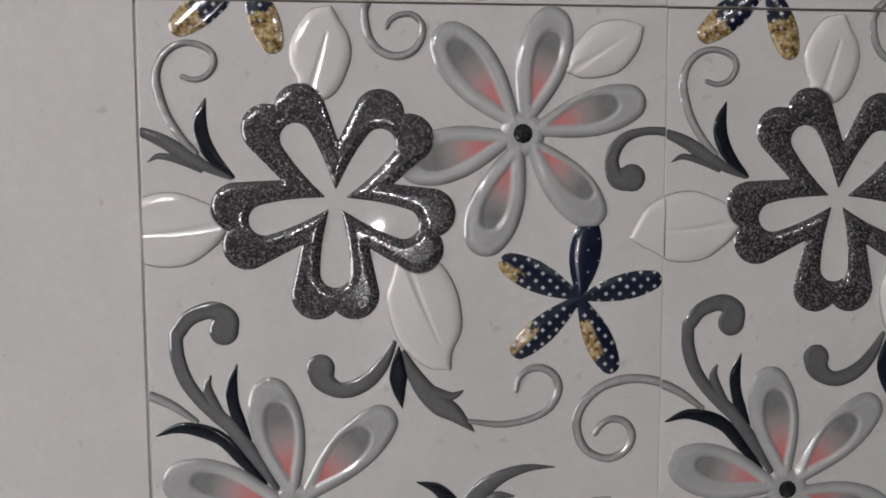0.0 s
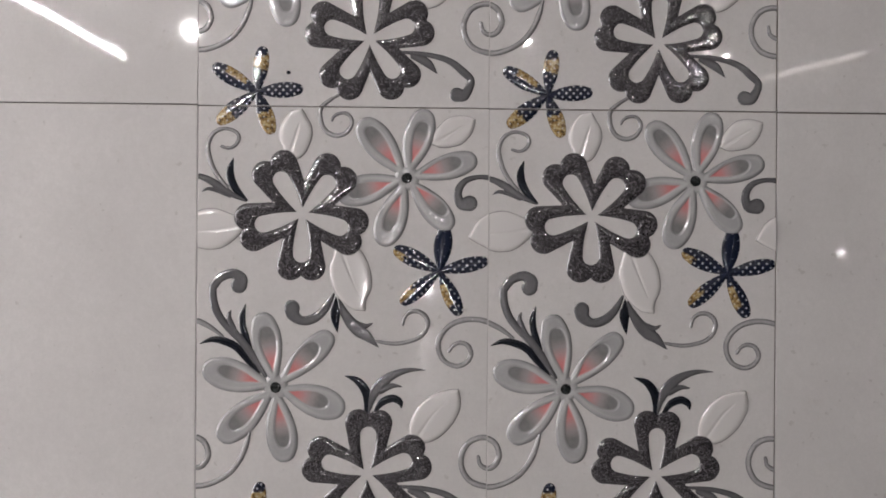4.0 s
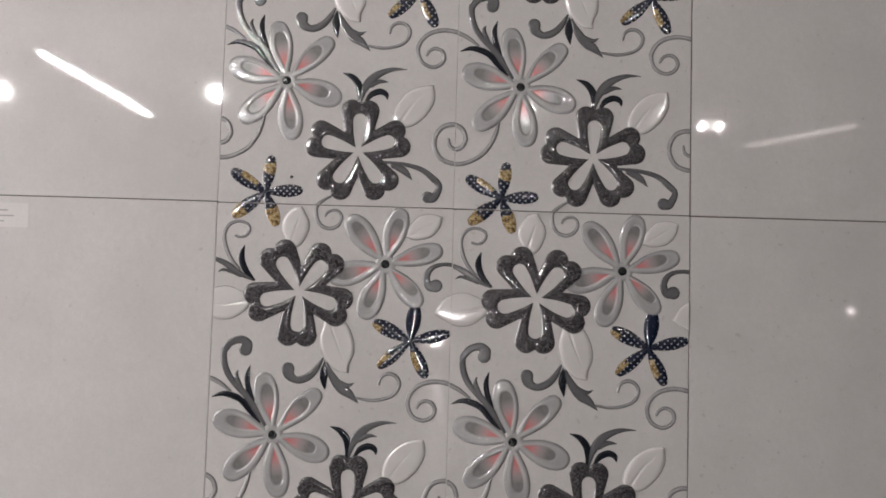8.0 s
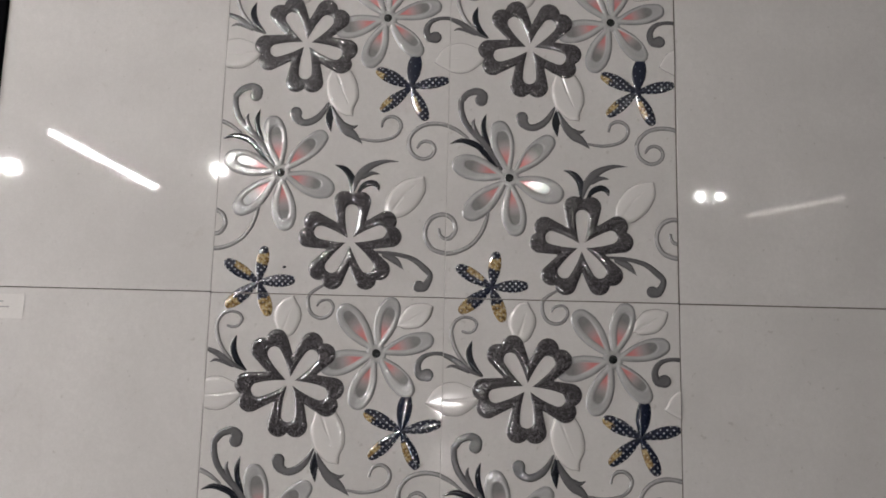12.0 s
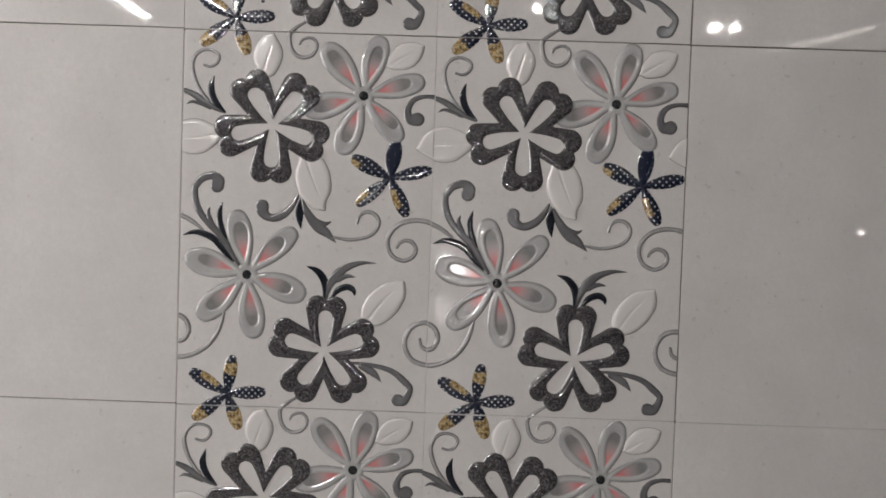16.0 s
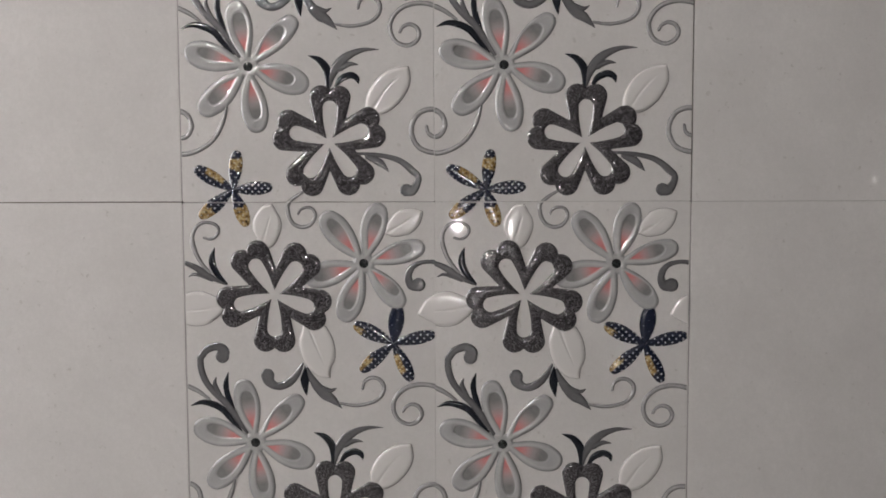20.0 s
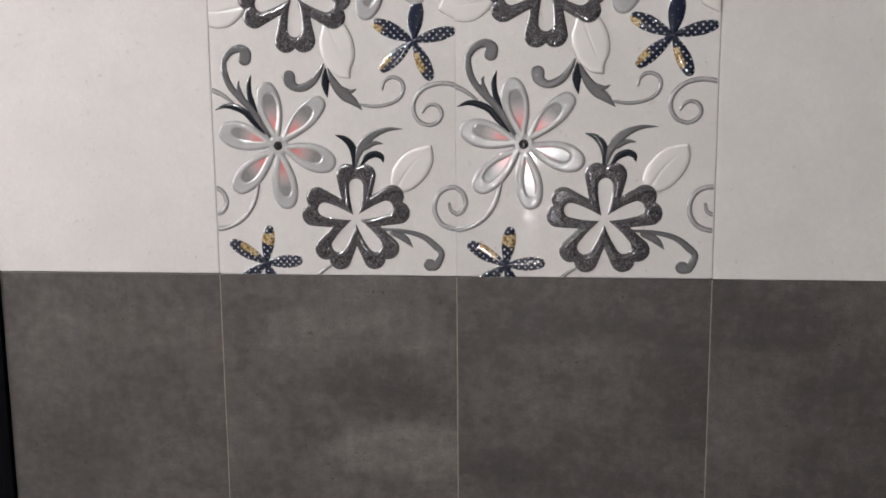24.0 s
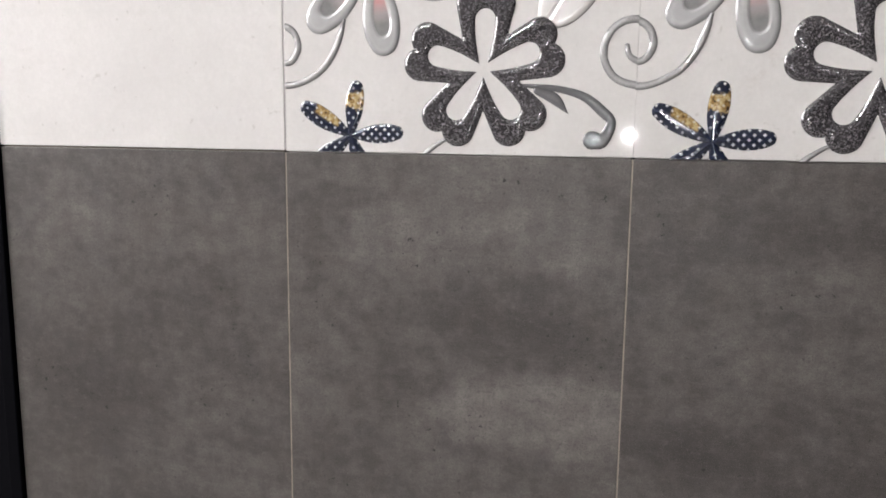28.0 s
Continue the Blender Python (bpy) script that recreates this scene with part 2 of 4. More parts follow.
def concrete_tile(name, loc, blots):
    """Dark grey tile printed as cast concrete: broad clouds, level streaks, fine pits."""
    k = Mat(name)
    v = k.coords((1, 1, 1), loc)
    tc = k.node("ShaderNodeMapping")
    k.link(v, tc.inputs[0])
    tc.inputs["Scale"].default_value = (0.6, 1, 1.35)
    broad = k.noise(tc.outputs[0], 7.5, 5, 0.62, 0.3)
    up = k.node("ShaderNodeMapping")
    k.link(v, up.inputs[0])
    up.inputs["Scale"].default_value = (1.3, 1, 0.4)
    streak = k.noise(up.outputs[0], 24, 4, 0.6)
    fine = k.noise(v, 420, 4, 0.7)
    mid = k.noise(v, 60, 5, 0.65)
    pits = k.noise(v, 170, 3, 0.6)
    f = k.math("ADD", k.math("ADD", k.math("MULTIPLY", broad, 0.42), 0.10), k.math("ADD", k.math("MULTIPLY", streak, 0.18), k.math("MULTIPLY", k.math("SUBTRACT", mid, 0.17), 0.30)))
    here = k.node("ShaderNodeSeparateXYZ")
    k.link(k.coords((1000, 1, -1000)), here.inputs[0])
    ragged = k.value(k.noise(v, 55, 4, 0.6), 0.25, 0.75, -0.45, 0.45)
    for cu, cv, ru, rv, gain in blots:
        du = k.math("POWER", k.math("ABSOLUTE", k.math("DIVIDE", k.math("SUBTRACT", here.outputs[0], float(cu)), float(ru))), 2.4)
        dv = k.math("POWER", k.math("ABSOLUTE", k.math("DIVIDE", k.math("SUBTRACT", here.outputs[2], float(cv)), float(rv))), 2.4)
        blot = k.value(k.math("ADD", k.math("ADD", du, dv), ragged), 0.35, 1.35, gain, 0.0)
        f = k.math("ADD", f, blot)
    col = k.ramp(f, (0.36, (0.046, 0.0405, 0.039)), (0.48, (0.076, 0.067, 0.064)), (0.56, (0.122, 0.1095, 0.1035)), (0.67, (0.195, 0.177, 0.166)))
    flecks = k.noise(tc.outputs[0], 125, 5, 0.75)
    col = k.mix(k.value(flecks, 0.54, 0.67, 0, 0.44), col, (0.150, 0.137, 0.130))
    col = k.mix(k.value(flecks, 0.46, 0.34, 0, 0.44), col, (0.046, 0.040, 0.039))
    drawn = k.node("ShaderNodeMapping")
    k.link(v, drawn.inputs[0])
    drawn.inputs["Scale"].default_value = (0.45, 1, 2.4)
    strokes = k.noise(drawn.outputs[0], 105, 4, 0.7, 0.3)
    patchy = k.value(k.noise(v, 13, 3, 0.6), 0.42, 0.62)
    col = k.mix(k.math("MULTIPLY", k.value(strokes, 0.57, 0.66, 0, 0.34), patchy), col, (0.155, 0.143, 0.135))
    col = k.mix(k.math("MULTIPLY", k.value(strokes, 0.41, 0.33, 0, 0.35), patchy), col, (0.034, 0.030, 0.029))
    warm = k.noise(v, 26, 4, 0.6)
    col = k.mix(k.value(warm, 0.52, 0.70, 0, 0.30), col, (0.086, 0.070, 0.062))
    col = k.mix(k.value(warm, 0.46, 0.30, 0, 0.25), col, (0.062, 0.060, 0.066))
    grit = k.noise(v, 950, 2, 0.6)
    mottle = k.noise(v, 44, 6, 0.75, 0.4)
    flat_, tall = k.node("ShaderNodeMapping"), k.node("ShaderNodeMapping")
    for n, scale in ((flat_, (0.35, 1, 1.6)), (tall, (1.6, 1, 0.4))):
        k.link(v, n.inputs[0])
        n.inputs["Scale"].default_value = scale
    weave = k.math("ADD", k.noise(flat_.outputs[0], 150, 3, 0.65), k.noise(tall.outputs[0], 120, 3, 0.65))
    col = k.mix(k.value(weave, 0.80, 0.97, 0.08, 0), col, (0.052, 0.045, 0.043))
    col = k.mix(k.value(weave, 1.06, 1.28, 0, 0.14), col, (0.150, 0.137, 0.129))
    col = k.mix(k.value(mottle, 0.36, 0.52, 0.20, 0), col, (0.050, 0.043, 0.042))
    col = k.mix(k.value(mottle, 0.54, 0.70, 0, 0.24), col, (0.135, 0.121, 0.114))
    col = k.mix(k.value(fine, 0.35, 0.7, 0, 0.42), col, (0.034, 0.031, 0.029))
    col = k.mix(k.value(grit, 0.56, 0.72, 0, 0.36), col, (0.20, 0.185, 0.174))
    col = k.mix(k.value(grit, 0.44, 0.29, 0, 0.6), col, (0.020, 0.018, 0.017))
    gate = k.value(k.noise(v, 14, 2, 0.5), 0.5, 0.62)
    col = k.mix(k.math("MULTIPLY", k.value(pits, 0.63, 0.68, 0, 0.9), gate), col, (0.012, 0.011, 0.011))
    col = k.mix(k.value(k.noise(v, 4.3, 3, 0.5), 0.55, 0.75, 0, 0.25), col, (0.075, 0.062, 0.052))
    k.bump(k.math("ADD", fine, pits), 0.10, 0.001)
    return k.done(col, k.value(broad, 0.3, 0.7, 0.33, 0.41), 1.5)


def plain(name, colour, rough=0.6, var=0.12, scale=8.0, metal=0.0):
    k = Mat(name)
    v = k.coords()
    n = k.noise(v, scale, 5, 0.6)
    fine = k.noise(v, scale * 30, 3, 0.6)
    col = k.mix(k.value(n, 0.3, 0.7, 0, 1), tuple(c * (1 - var) for c in colour), tuple(min(1, c * (1 + var)) for c in colour))
    col = k.mix(k.value(fine, 0.4, 0.8, 0, 0.2), col, tuple(c * 0.7 for c in colour))
    k.bump(fine, 0.1, 0.001)
    return k.done(col, rough, 1.45, metal)


def glow(name, colour, strength):
    k = Mat(name)
    k.b.inputs["Base Color"].default_value = (0.8, 0.8, 0.8, 1)
    k.b.inputs["Emission Color"].default_value = (*colour, 1)
    k.b.inputs["Emission Strength"].default_value = strength
    return k.m


CREAM = (0.640, 0.620, 0.604)
M_FLORAL = glaze("cream_floral_tile_glaze", CREAM, 0.024)
M_PLAIN = glaze("cream_plain_tile_glaze", (0.655, 0.634, 0.619), 0.032)
M_SPECK = speckle()
M_RIM = blossom_rim()
M_HUB = tube_glaze("pale_grey_hub_glaze", (0.37, 0.37, 0.368), (0.46, 0.457, 0.45), 5.0)
M_SCROLL = tube_glaze("clear_grey_scroll_glaze", (0.165, 0.16, 0.168), (0.47, 0.462, 0.455), 2.4)
M_CURL = tube_glaze("slate_grey_curl_glaze", (0.080, 0.079, 0.084), (0.158, 0.156, 0.162), 3.6, 2.0)
M_LEAF = leaf_glaze(CREAM)
M_SPRIG = dark_glaze("black_green_sprig_glaze", (0.004, 0.0055, 0.009), (0.015, 0.019, 0.029))
M_EYE = dark_glaze("black_blossom_eye_glaze", (0.006, 0.008, 0.008), (0.03, 0.034, 0.034))
M_STAR = {
    "dots": star_glaze("navy_dotted_glaze", 1.4, 1.6, 0),
    "plain": star_glaze("navy_plain_glaze", 1.4, 1.6, 0, 6.5, 0.7),
    "dense": star_glaze("navy_close_dotted_glaze", 1.4, 1.6, 0, 3.8, 1.4),
    "gold_tip": star_glaze("navy_glaze_gold_tip", 0.72, 1.3, 0),
    "gold_end": star_glaze("navy_glaze_gold_end", 0.50, 1.3, 0),
    "gold_side": star_glaze("navy_glaze_gold_stripe", 0.26, 0.80, 1),
    "gold_half": star_glaze("navy_glaze_gold_half_tip", 0.66, 1.3, 1),
    "gold_band": star_glaze("navy_glaze_gold_band", 0.56, 0.88, 0),
    "gold_corner": star_glaze("navy_glaze_gold_corner", 0.78, 1.02, -1),
}
M_CONCRETE = [
    concrete_tile("dark_concrete_print_a", (7.3, 0.0, 4.2), ((210, 70, 80, 30, 0.04), (80, 250, 90, 34, -0.04))),
    concrete_tile("dark_concrete_print_b", (3.1, 0.0, 1.7), ((232, 224, 88, 36, 0.11), (142, 57, 80, 20, 0.05), (252, 55, 48, 42, 0.04), (72, 60, 11, 34, 0.05),
                  (45, 38, 34, 13, -0.05), (150, 120, 125, 30, -0.04), (205, 160, 85, 26, -0.045), (150, 224, 400, 500, 0.035), (40, 230, 46, 22, 0.02), (120, 360, 110, 40, 0.05))),
    concrete_tile("dark_concrete_print_c", (1.4, 0.0, 9.6), ((150, 90, 90, 30, 0.045), (60, 240, 60, 30, -0.04), (240, 300, 70, 40, 0.04))),
    concrete_tile("dark_concrete_print_d", (5.9, 0.0, 2.3), ((90, 60, 70, 24, -0.05), (200, 230, 80, 32, 0.035))),
]
M_GROUT = plain("pale_beige_grout", (0.30, 0.255, 0.215), 0.85, 0.25, 40)
M_JOINT = plain("brown_joint_shadow_gap_filler", (0.15, 0.13, 0.11), 0.85, 0.3, 40)
M_FRAME = plain("black_powder_coated_steel", (0.0006, 0.0006, 0.0015), 0.85)
M_FRAME.node_tree.nodes["Principled BSDF"].inputs["IOR"].default_value = 1.15
M_BOARD = plain("black_backing_board", (0.002, 0.002, 0.003), 0.9)
M_BOARD.node_tree.nodes["Principled BSDF"].inputs["IOR"].default_value = 1.15
M_PALE = plain("pale_grey_joint_filler", (0.34, 0.32, 0.31), 0.8, 0.15, 40)
M_PAPER = plain("white_paper_label", (0.66, 0.64, 0.62), 0.6, 0.03)
M_INK = plain("grey_label_ink", (0.35, 0.34, 0.34), 0.6)
M_GREY = plain("grey_green_side_board", (0.30, 0.31, 0.30), 0.5)
M_FLOOR = plain("grey_floor_tile", (0.22, 0.21, 0.20), 0.25, 0.15, 2.0)
M_WALL = plain("dim_cream_wall_paint", (0.50, 0.48, 0.45), 0.7, 0.06, 1.5)
M_WALL_DARK = plain("side_wall_darkened_for_reflection", (0.08, 0.078, 0.075), 0.7, 0.1, 1.5)
M_CEIL = plain("grey_ceiling_paint", (0.32, 0.315, 0.30), 0.8, 0.05, 1.0)
M_METAL = plain("white_enamelled_metal", (0.6, 0.6, 0.6), 0.4)
M_TUBE = glow("lit_tube_glass", (1.0, 0.97, 0.95), TUBE)
M_TUBE_DIM = glow("lit_led_strip", (1.0, 0.93, 0.85), TUBE * 0.06)
M_TUBE_FAINT = glow("faintly_lit_led_strip", (1.0, 0.93, 0.85), TUBE * 0.008)
M_BULB = glow("lit_panel_lamp", (1.0, 0.97, 0.94), BULB)
M_GLINT_WASH = glow("added_glint_downlight", (1.0, 0.96, 0.92), GLINT_WASH)
M_GLINT_ROW = glow("added_glint_lamp", (1.0, 0.96, 0.92), GLINT_ROW)
M_SPOT = glow("lit_downlight", (1.0, 0.95, 0.90), SPOT * 1.6)
M_HALO = glow("lit_frosted_lamp", (1.0, 0.95, 0.9), BULB * 0.14)
M_TORCH_FILL = glow("torch_fill_glow", (1.0, 0.955, 0.94), TORCH_FILL)
M_SIDE_FILL = glow("side_fill_glow", (1.0, 0.945, 0.935), SIDE_FILL)


# ---------------------------------------------------------------- mesh helpers
def bm_box(bm, lo, hi, bevel=0.0, segments=2):
    made = bmesh.ops.create_cube(bm, size=1.0)
    mid, ext = [(a + b) / 2 for a, b in zip(lo, hi)], [b - a for a, b in zip(lo, hi)]
    for v in made["verts"]:
        v.co = Vector(m + c * e for m, c, e in zip(mid, v.co, ext))
    if bevel:
        edges = list({e for v in made["verts"] for e in v.link_edges})
        bmesh.ops.bevel(bm, geom=edges, offset=bevel, segments=segments, affect="EDGES", profile=0.5)
    return bm


def bm_rod(bm, a, b, r, segments=20, r2=None):
    a, b = Vector(a), Vector(b)
    m = Matrix.Translation((a + b) / 2) @ (b - a).to_track_quat("Z", "Y").to_matrix().to_4x4()
    bmesh.ops.create_cone(bm, cap_ends=True, segments=segments, radius1=r, radius2=r if r2 is None else r2, depth=(b - a).length, matrix=m)
    return bm


def mesh_of(bm, name, material, smooth=False):
    me = bpy.data.meshes.new(name)
    bm.to_mesh(me)
    bm.free()
    me.materials.append(material)
    if smooth:
        me.polygons.foreach_set("use_smooth", [True] * len(me.polygons))
    return me


def part(name, bm, material, parent=None, label="", smooth=False):
    ob = new(name, mesh_of(bm, name, material, smooth))
    ob.parent = parent
    return tagged(ob, label)


def empty(name, place):
    ob = new(name)
    ob.location = place
    ob.empty_display_size = 0.1
    return ob


# ---------------------------------------------------------------- relief of the floral tile
# Tile coordinates are millimetres: u to the right, v down from the upper left corner.
STEP = 0.7
MW, MH = TW * 1000, TH * 1000
FACE_W, FACE_H = (TW - GAP) * 1000, (TH - GAP) * 1000


def curve(points, per=14):
    """A smooth line through control points (u, v, half width)."""
    p = np.array(points, float)
    p = np.vstack([2 * p[0] - p[1], p, 2 * p[-1] - p[-2]])
    out = []
    for i in range(1, len(p) - 2):
        for s in np.arange(per) / per:
            out.append(0.5 * (2 * p[i] + (p[i + 1] - p[i - 1]) * s + (2 * p[i - 1] - 5 * p[i] + 4 * p[i + 1] - p[i + 2]) * s**2
                              + (3 * p[i] - p[i - 1] - 3 * p[i + 1] + p[i + 2]) * s**3))
    out.append(p[-2])
    out = np.array(out)
    out[:, 2] = np.maximum(out[:, 2], 0.25)
    return out


def swept(U, V, line):
    """Depth inside a line swept with its half width, the share of the line's length there, the side of it, and the share of the half width."""
    best = np.full(U.shape, -1e3)
    at, side, share = np.zeros(U.shape), np.zeros(U.shape), np.zeros(U.shape)
    step = np.gradient(line[:, :2], axis=0)
    step /= np.linalg.norm(step, axis=1, keepdims=True) + 1e-9
    for i, (u, v, w) in enumerate(line):
        du, dv = U - u, V - v
        d = w - np.sqrt(du * du + dv * dv)
        hit = d > best
        best = np.where(hit, d, best)
        at = np.where(hit, i / (len(line) - 1), at)
        share = np.where(hit, d / w, share)
        side = np.where(hit, (step[i, 0] * dv - step[i, 1] * du) / max(w, 0.5), side)
    return best, at, side, share


def banded(U, V, line):
    """As swept(), but each place belongs to the nearest point of the line, so that ends may be sharp."""
    near = np.full(U.shape, 1e9)
    wide, at, side = np.zeros(U.shape), np.zeros(U.shape), np.zeros(U.shape)
    step = np.gradient(line[:, :2], axis=0)
    step /= np.linalg.norm(step, axis=1, keepdims=True) + 1e-9
    for i, (u, v, w) in enumerate(line):
        du, dv = U - u, V - v
        q = du * du + dv * dv
        hit = q < near
        near = np.where(hit, q, near)
        wide = np.where(hit, w, wide)
        at = np.where(hit, i / (len(line) - 1), at)
        side = np.where(hit, (step[i, 0] * dv - step[i, 1] * du) / max(w, 0.5), side)
    d = wide - np.sqrt(near)
    return d, at, side, d / np.maximum(wide, 0.5)


def ripple(U, V):
    """Slight unevenness of the poured glaze."""
    a = np.sin(U * 1.31 + 1.7 * np.sin(V * 0.37)) + np.sin(V * 1.17 + 2.1 * np.sin(U * 0.29) + 1.3) + np.sin((U + V) * 0.71 + 0.6)
    return a


def dome(x, high, power=0.6):
    """A pillow: x runs from 0 at the outline to 1 on the crown."""
    r = 1 - np.clip(x, 0, 1)
    return high * (1 - r * r) ** power


def sheet(name, field, box, material):
    """A relief on the tile's face where field() is inside. field gives depth, height and up to three named shares."""
    u0, v0, u1, v1 = box
    u0, v0, u1, v1 = max(u0, -1), max(v0, -1), min(u1, FACE_W + 1), min(v1, FACE_H + 1)
    if u1 - u0 < 2 or v1 - v0 < 2:
        return None
    us, vs = np.arange(u0, u1 + STEP, STEP), np.arange(v0, v1 + STEP, STEP)
    U, V = np.meshgrid(us, vs)
    D, H, shares = field(U, V)
    rect = np.minimum.reduce([U - 0.4, FACE_W - 0.4 - U, V - 0.4, FACE_H - 0.4 - V])
    C = np.minimum(D, rect)
    if (C > 0).sum() < 8:
        return None
    ni, nj = C.shape
    N = ni * nj
    inside = C > 0
    keys = list(shares)
    layers = [U, V, D, H] + [shares[k] for k in keys]
    store = np.zeros((3 * N, len(layers)))
    ids = np.arange(N).reshape(ni, nj)
    for c, a in enumerate(layers):
        store[:N, c] = a.ravel()

    def cross(a, b, base):
        ca, cb = C.ravel()[a], C.ravel()[b]
        t = np.where(np.abs(ca - cb) > 1e-9, ca / np.where(np.abs(ca - cb) > 1e-9, ca - cb, 1), 0.5)
        t = np.clip(t, 0.02, 0.98)
        for c in range(len(layers)):
            store[base + a, c] = store[a, c] * (1 - t) + store[b, c] * t

    for sa, sb, base in ((ids[:, :-1], ids[:, 1:], N), (ids[:-1, :], ids[1:, :], 2 * N)):
        a, b = sa.ravel(), sb.ravel()
        m = inside.ravel()[a] != inside.ravel()[b]
        cross(a[m], b[m], base)
    c0, c1, c2, c3 = ids[:-1, :-1].ravel(), ids[:-1, 1:].ravel(), ids[1:, 1:].ravel(), ids[1:, :-1].ravel()
    table = np.stack([c0, c1, c2, c3, N + c0, 2 * N + c1, N + c3, 2 * N + c0], 1)
    f = inside.ravel()
    case = f[c0] * 1 + f[c1] * 2 + f[c2] * 4 + f[c3] * 8
    faces, rims = [], []
    for k in range(1, 16):
        rows = table[case == k]
        if not len(rows):
            continue
        order = []
        for q in range(4):
            here, there = k >> q & 1, k >> (q + 1) % 4 & 1
            if here:
                order.append(q)
            if here != there:
                order.append(4 + q)
        faces += rows[:, order[::-1]].tolist()
        for q in range(len(order)):
            a, b = order[q], order[(q + 1) % len(order)]
            if a >= 4 and b >= 4 and k >> (a - 4) & 1:
                rims.append(rows[:, [a, b]])
    used = np.unique(np.concatenate([np.array(x) for x in faces]))
    remap = np.full(3 * N, -1)
    remap[used] = np.arange(len(used))
    s = store[used]
    verts = np.stack([s[:, 0], -(s[:, 3] - 0.12), -s[:, 1]], 1) / 1000
    faces = [[remap[i] for i in x] for x in faces]
    rims = remap[np.concatenate(rims)] if rims else np.zeros((0, 2), int)
    rims = rims[(s[rims[:, 0], 3] > 0.1) & (s[rims[:, 1], 3] > 0.1)] if len(rims) else rims
    extra = s
    if len(rims):
        n, m = len(verts), len(rims)
        lifted = verts[rims.ravel()]
        sunk = lifted.copy()
        sunk[:, 1] = 0.0006
        verts = np.vstack([verts, lifted, sunk])
        extra = np.vstack([s, s[rims.ravel()], s[rims.ravel()]])
        faces += [[n + 2 * i, n + 2 * i + 1, n + 2 * m + 2 * i + 1, n + 2 * m + 2 * i] for i in range(m)]
    me = bpy.data.meshes.new(name)
    me.from_pydata(verts.tolist(), [], faces)
    me.polygons.foreach_set("use_smooth", np.ones(len(me.polygons), bool))
    values = {"edge": extra[:, 2]}
    values.update({k: extra[:, 4 + i] for i, k in enumerate(keys)})
    for k, a in values.items():
        me.attributes.new(k, "FLOAT", "POINT").data.foreach_set("value", a.astype(np.float32))
    me.materials.append(material)
    me.update()
    return me


MOTIFS = []          # (name, mesh, label)
HEARTS = []          # fields of the heart flowers, which lie over all else


def motif(name, field, box, material, label):
    """Lays a motif on the tile, and again where it runs on over an edge from the next tile."""
    for du in (0, MW, -MW):
        for dv in (0, MH, -MH):
            moved = (box[0] + du, box[1] + dv, box[2] + du, box[3] + dv)
            if moved[2] < 1.5 or moved[3] < 1.5 or moved[0] > FACE_W - 1.5 or moved[1] > FACE_H - 1.5:
                continue

            def placed(U, V):
                d, h, shares = field(U - du, V - dv)
                for over, b in HEARTS:
                    if name != "heart_flower" and b[0] < moved[2] and b[2] > moved[0] and b[1] < moved[3] and b[3] > moved[1]:
                        d = np.minimum(d, 0.5 - over(U, V)[0])
                return d, h * (1 + (0.05 if name == "scroll" else 0.028 if name == "curl" else 0.0) * ripple(U, V)), shares

            me = sheet(name, placed, moved, material)
            if me:
                MOTIFS.append((name, me, label))


def span(line, more=1.5):
    r = line[:, 2].max() + more
    return line[:, 0].min() - r, line[:, 1].min() - r, line[:, 0].max() + r, line[:, 1].max() + r


def stroke(name, points, material, label, high=1.4):
    line = curve(points)

    def field(U, V):
        d, at, side, x = swept(U, V, line)
        flat_top = name in ("curl", "sprig")
        return d, dome(np.minimum(d / 3.4, 1), high * 0.85, 0.55) if flat_top else dome(x, high), {"along": at}

    motif(name, field, span(line), material, label)


def leaf(axis, rib, label):
    """A pointed leaf along stations of (u, v, half width) from its base to its tip, with a sunken midrib that thins out."""
    mid = curve(axis, 12)
    vein = curve([(*p, 2.0 * (1 - 0.42 * i)) for i, p in enumerate(rib)], 22)

    def field(U, V):
        d, at, side, x = banded(U, V, mid)
        g = swept(U, V, vein)[0]
        h = 0.75 * dome(np.minimum(d / 6.0, 1), 2.3) + 0.25 * dome(x, 2.6) + 0.03 * np.clip(1.2 - d / 6, 0, 1) * np.clip(d, 0, 1) * ripple(U, V) - 0.6 * np.clip((g + 0.7) / 1.6, 0, 1)
        return d, np.maximum(h, 0.1 * np.clip(d, 0, 1)), {"along": at, "aside": side}

    motif("leaf", field, span(mid), M_LEAF, label)


def ray_line(cu, cv, angle, stations):
    """A straight axis from a centre: stations of (distance, half width)."""
    a = radians(angle)
    return np.array([(cu + r * math.cos(a), cv - r * math.sin(a), w) for r, w in stations])


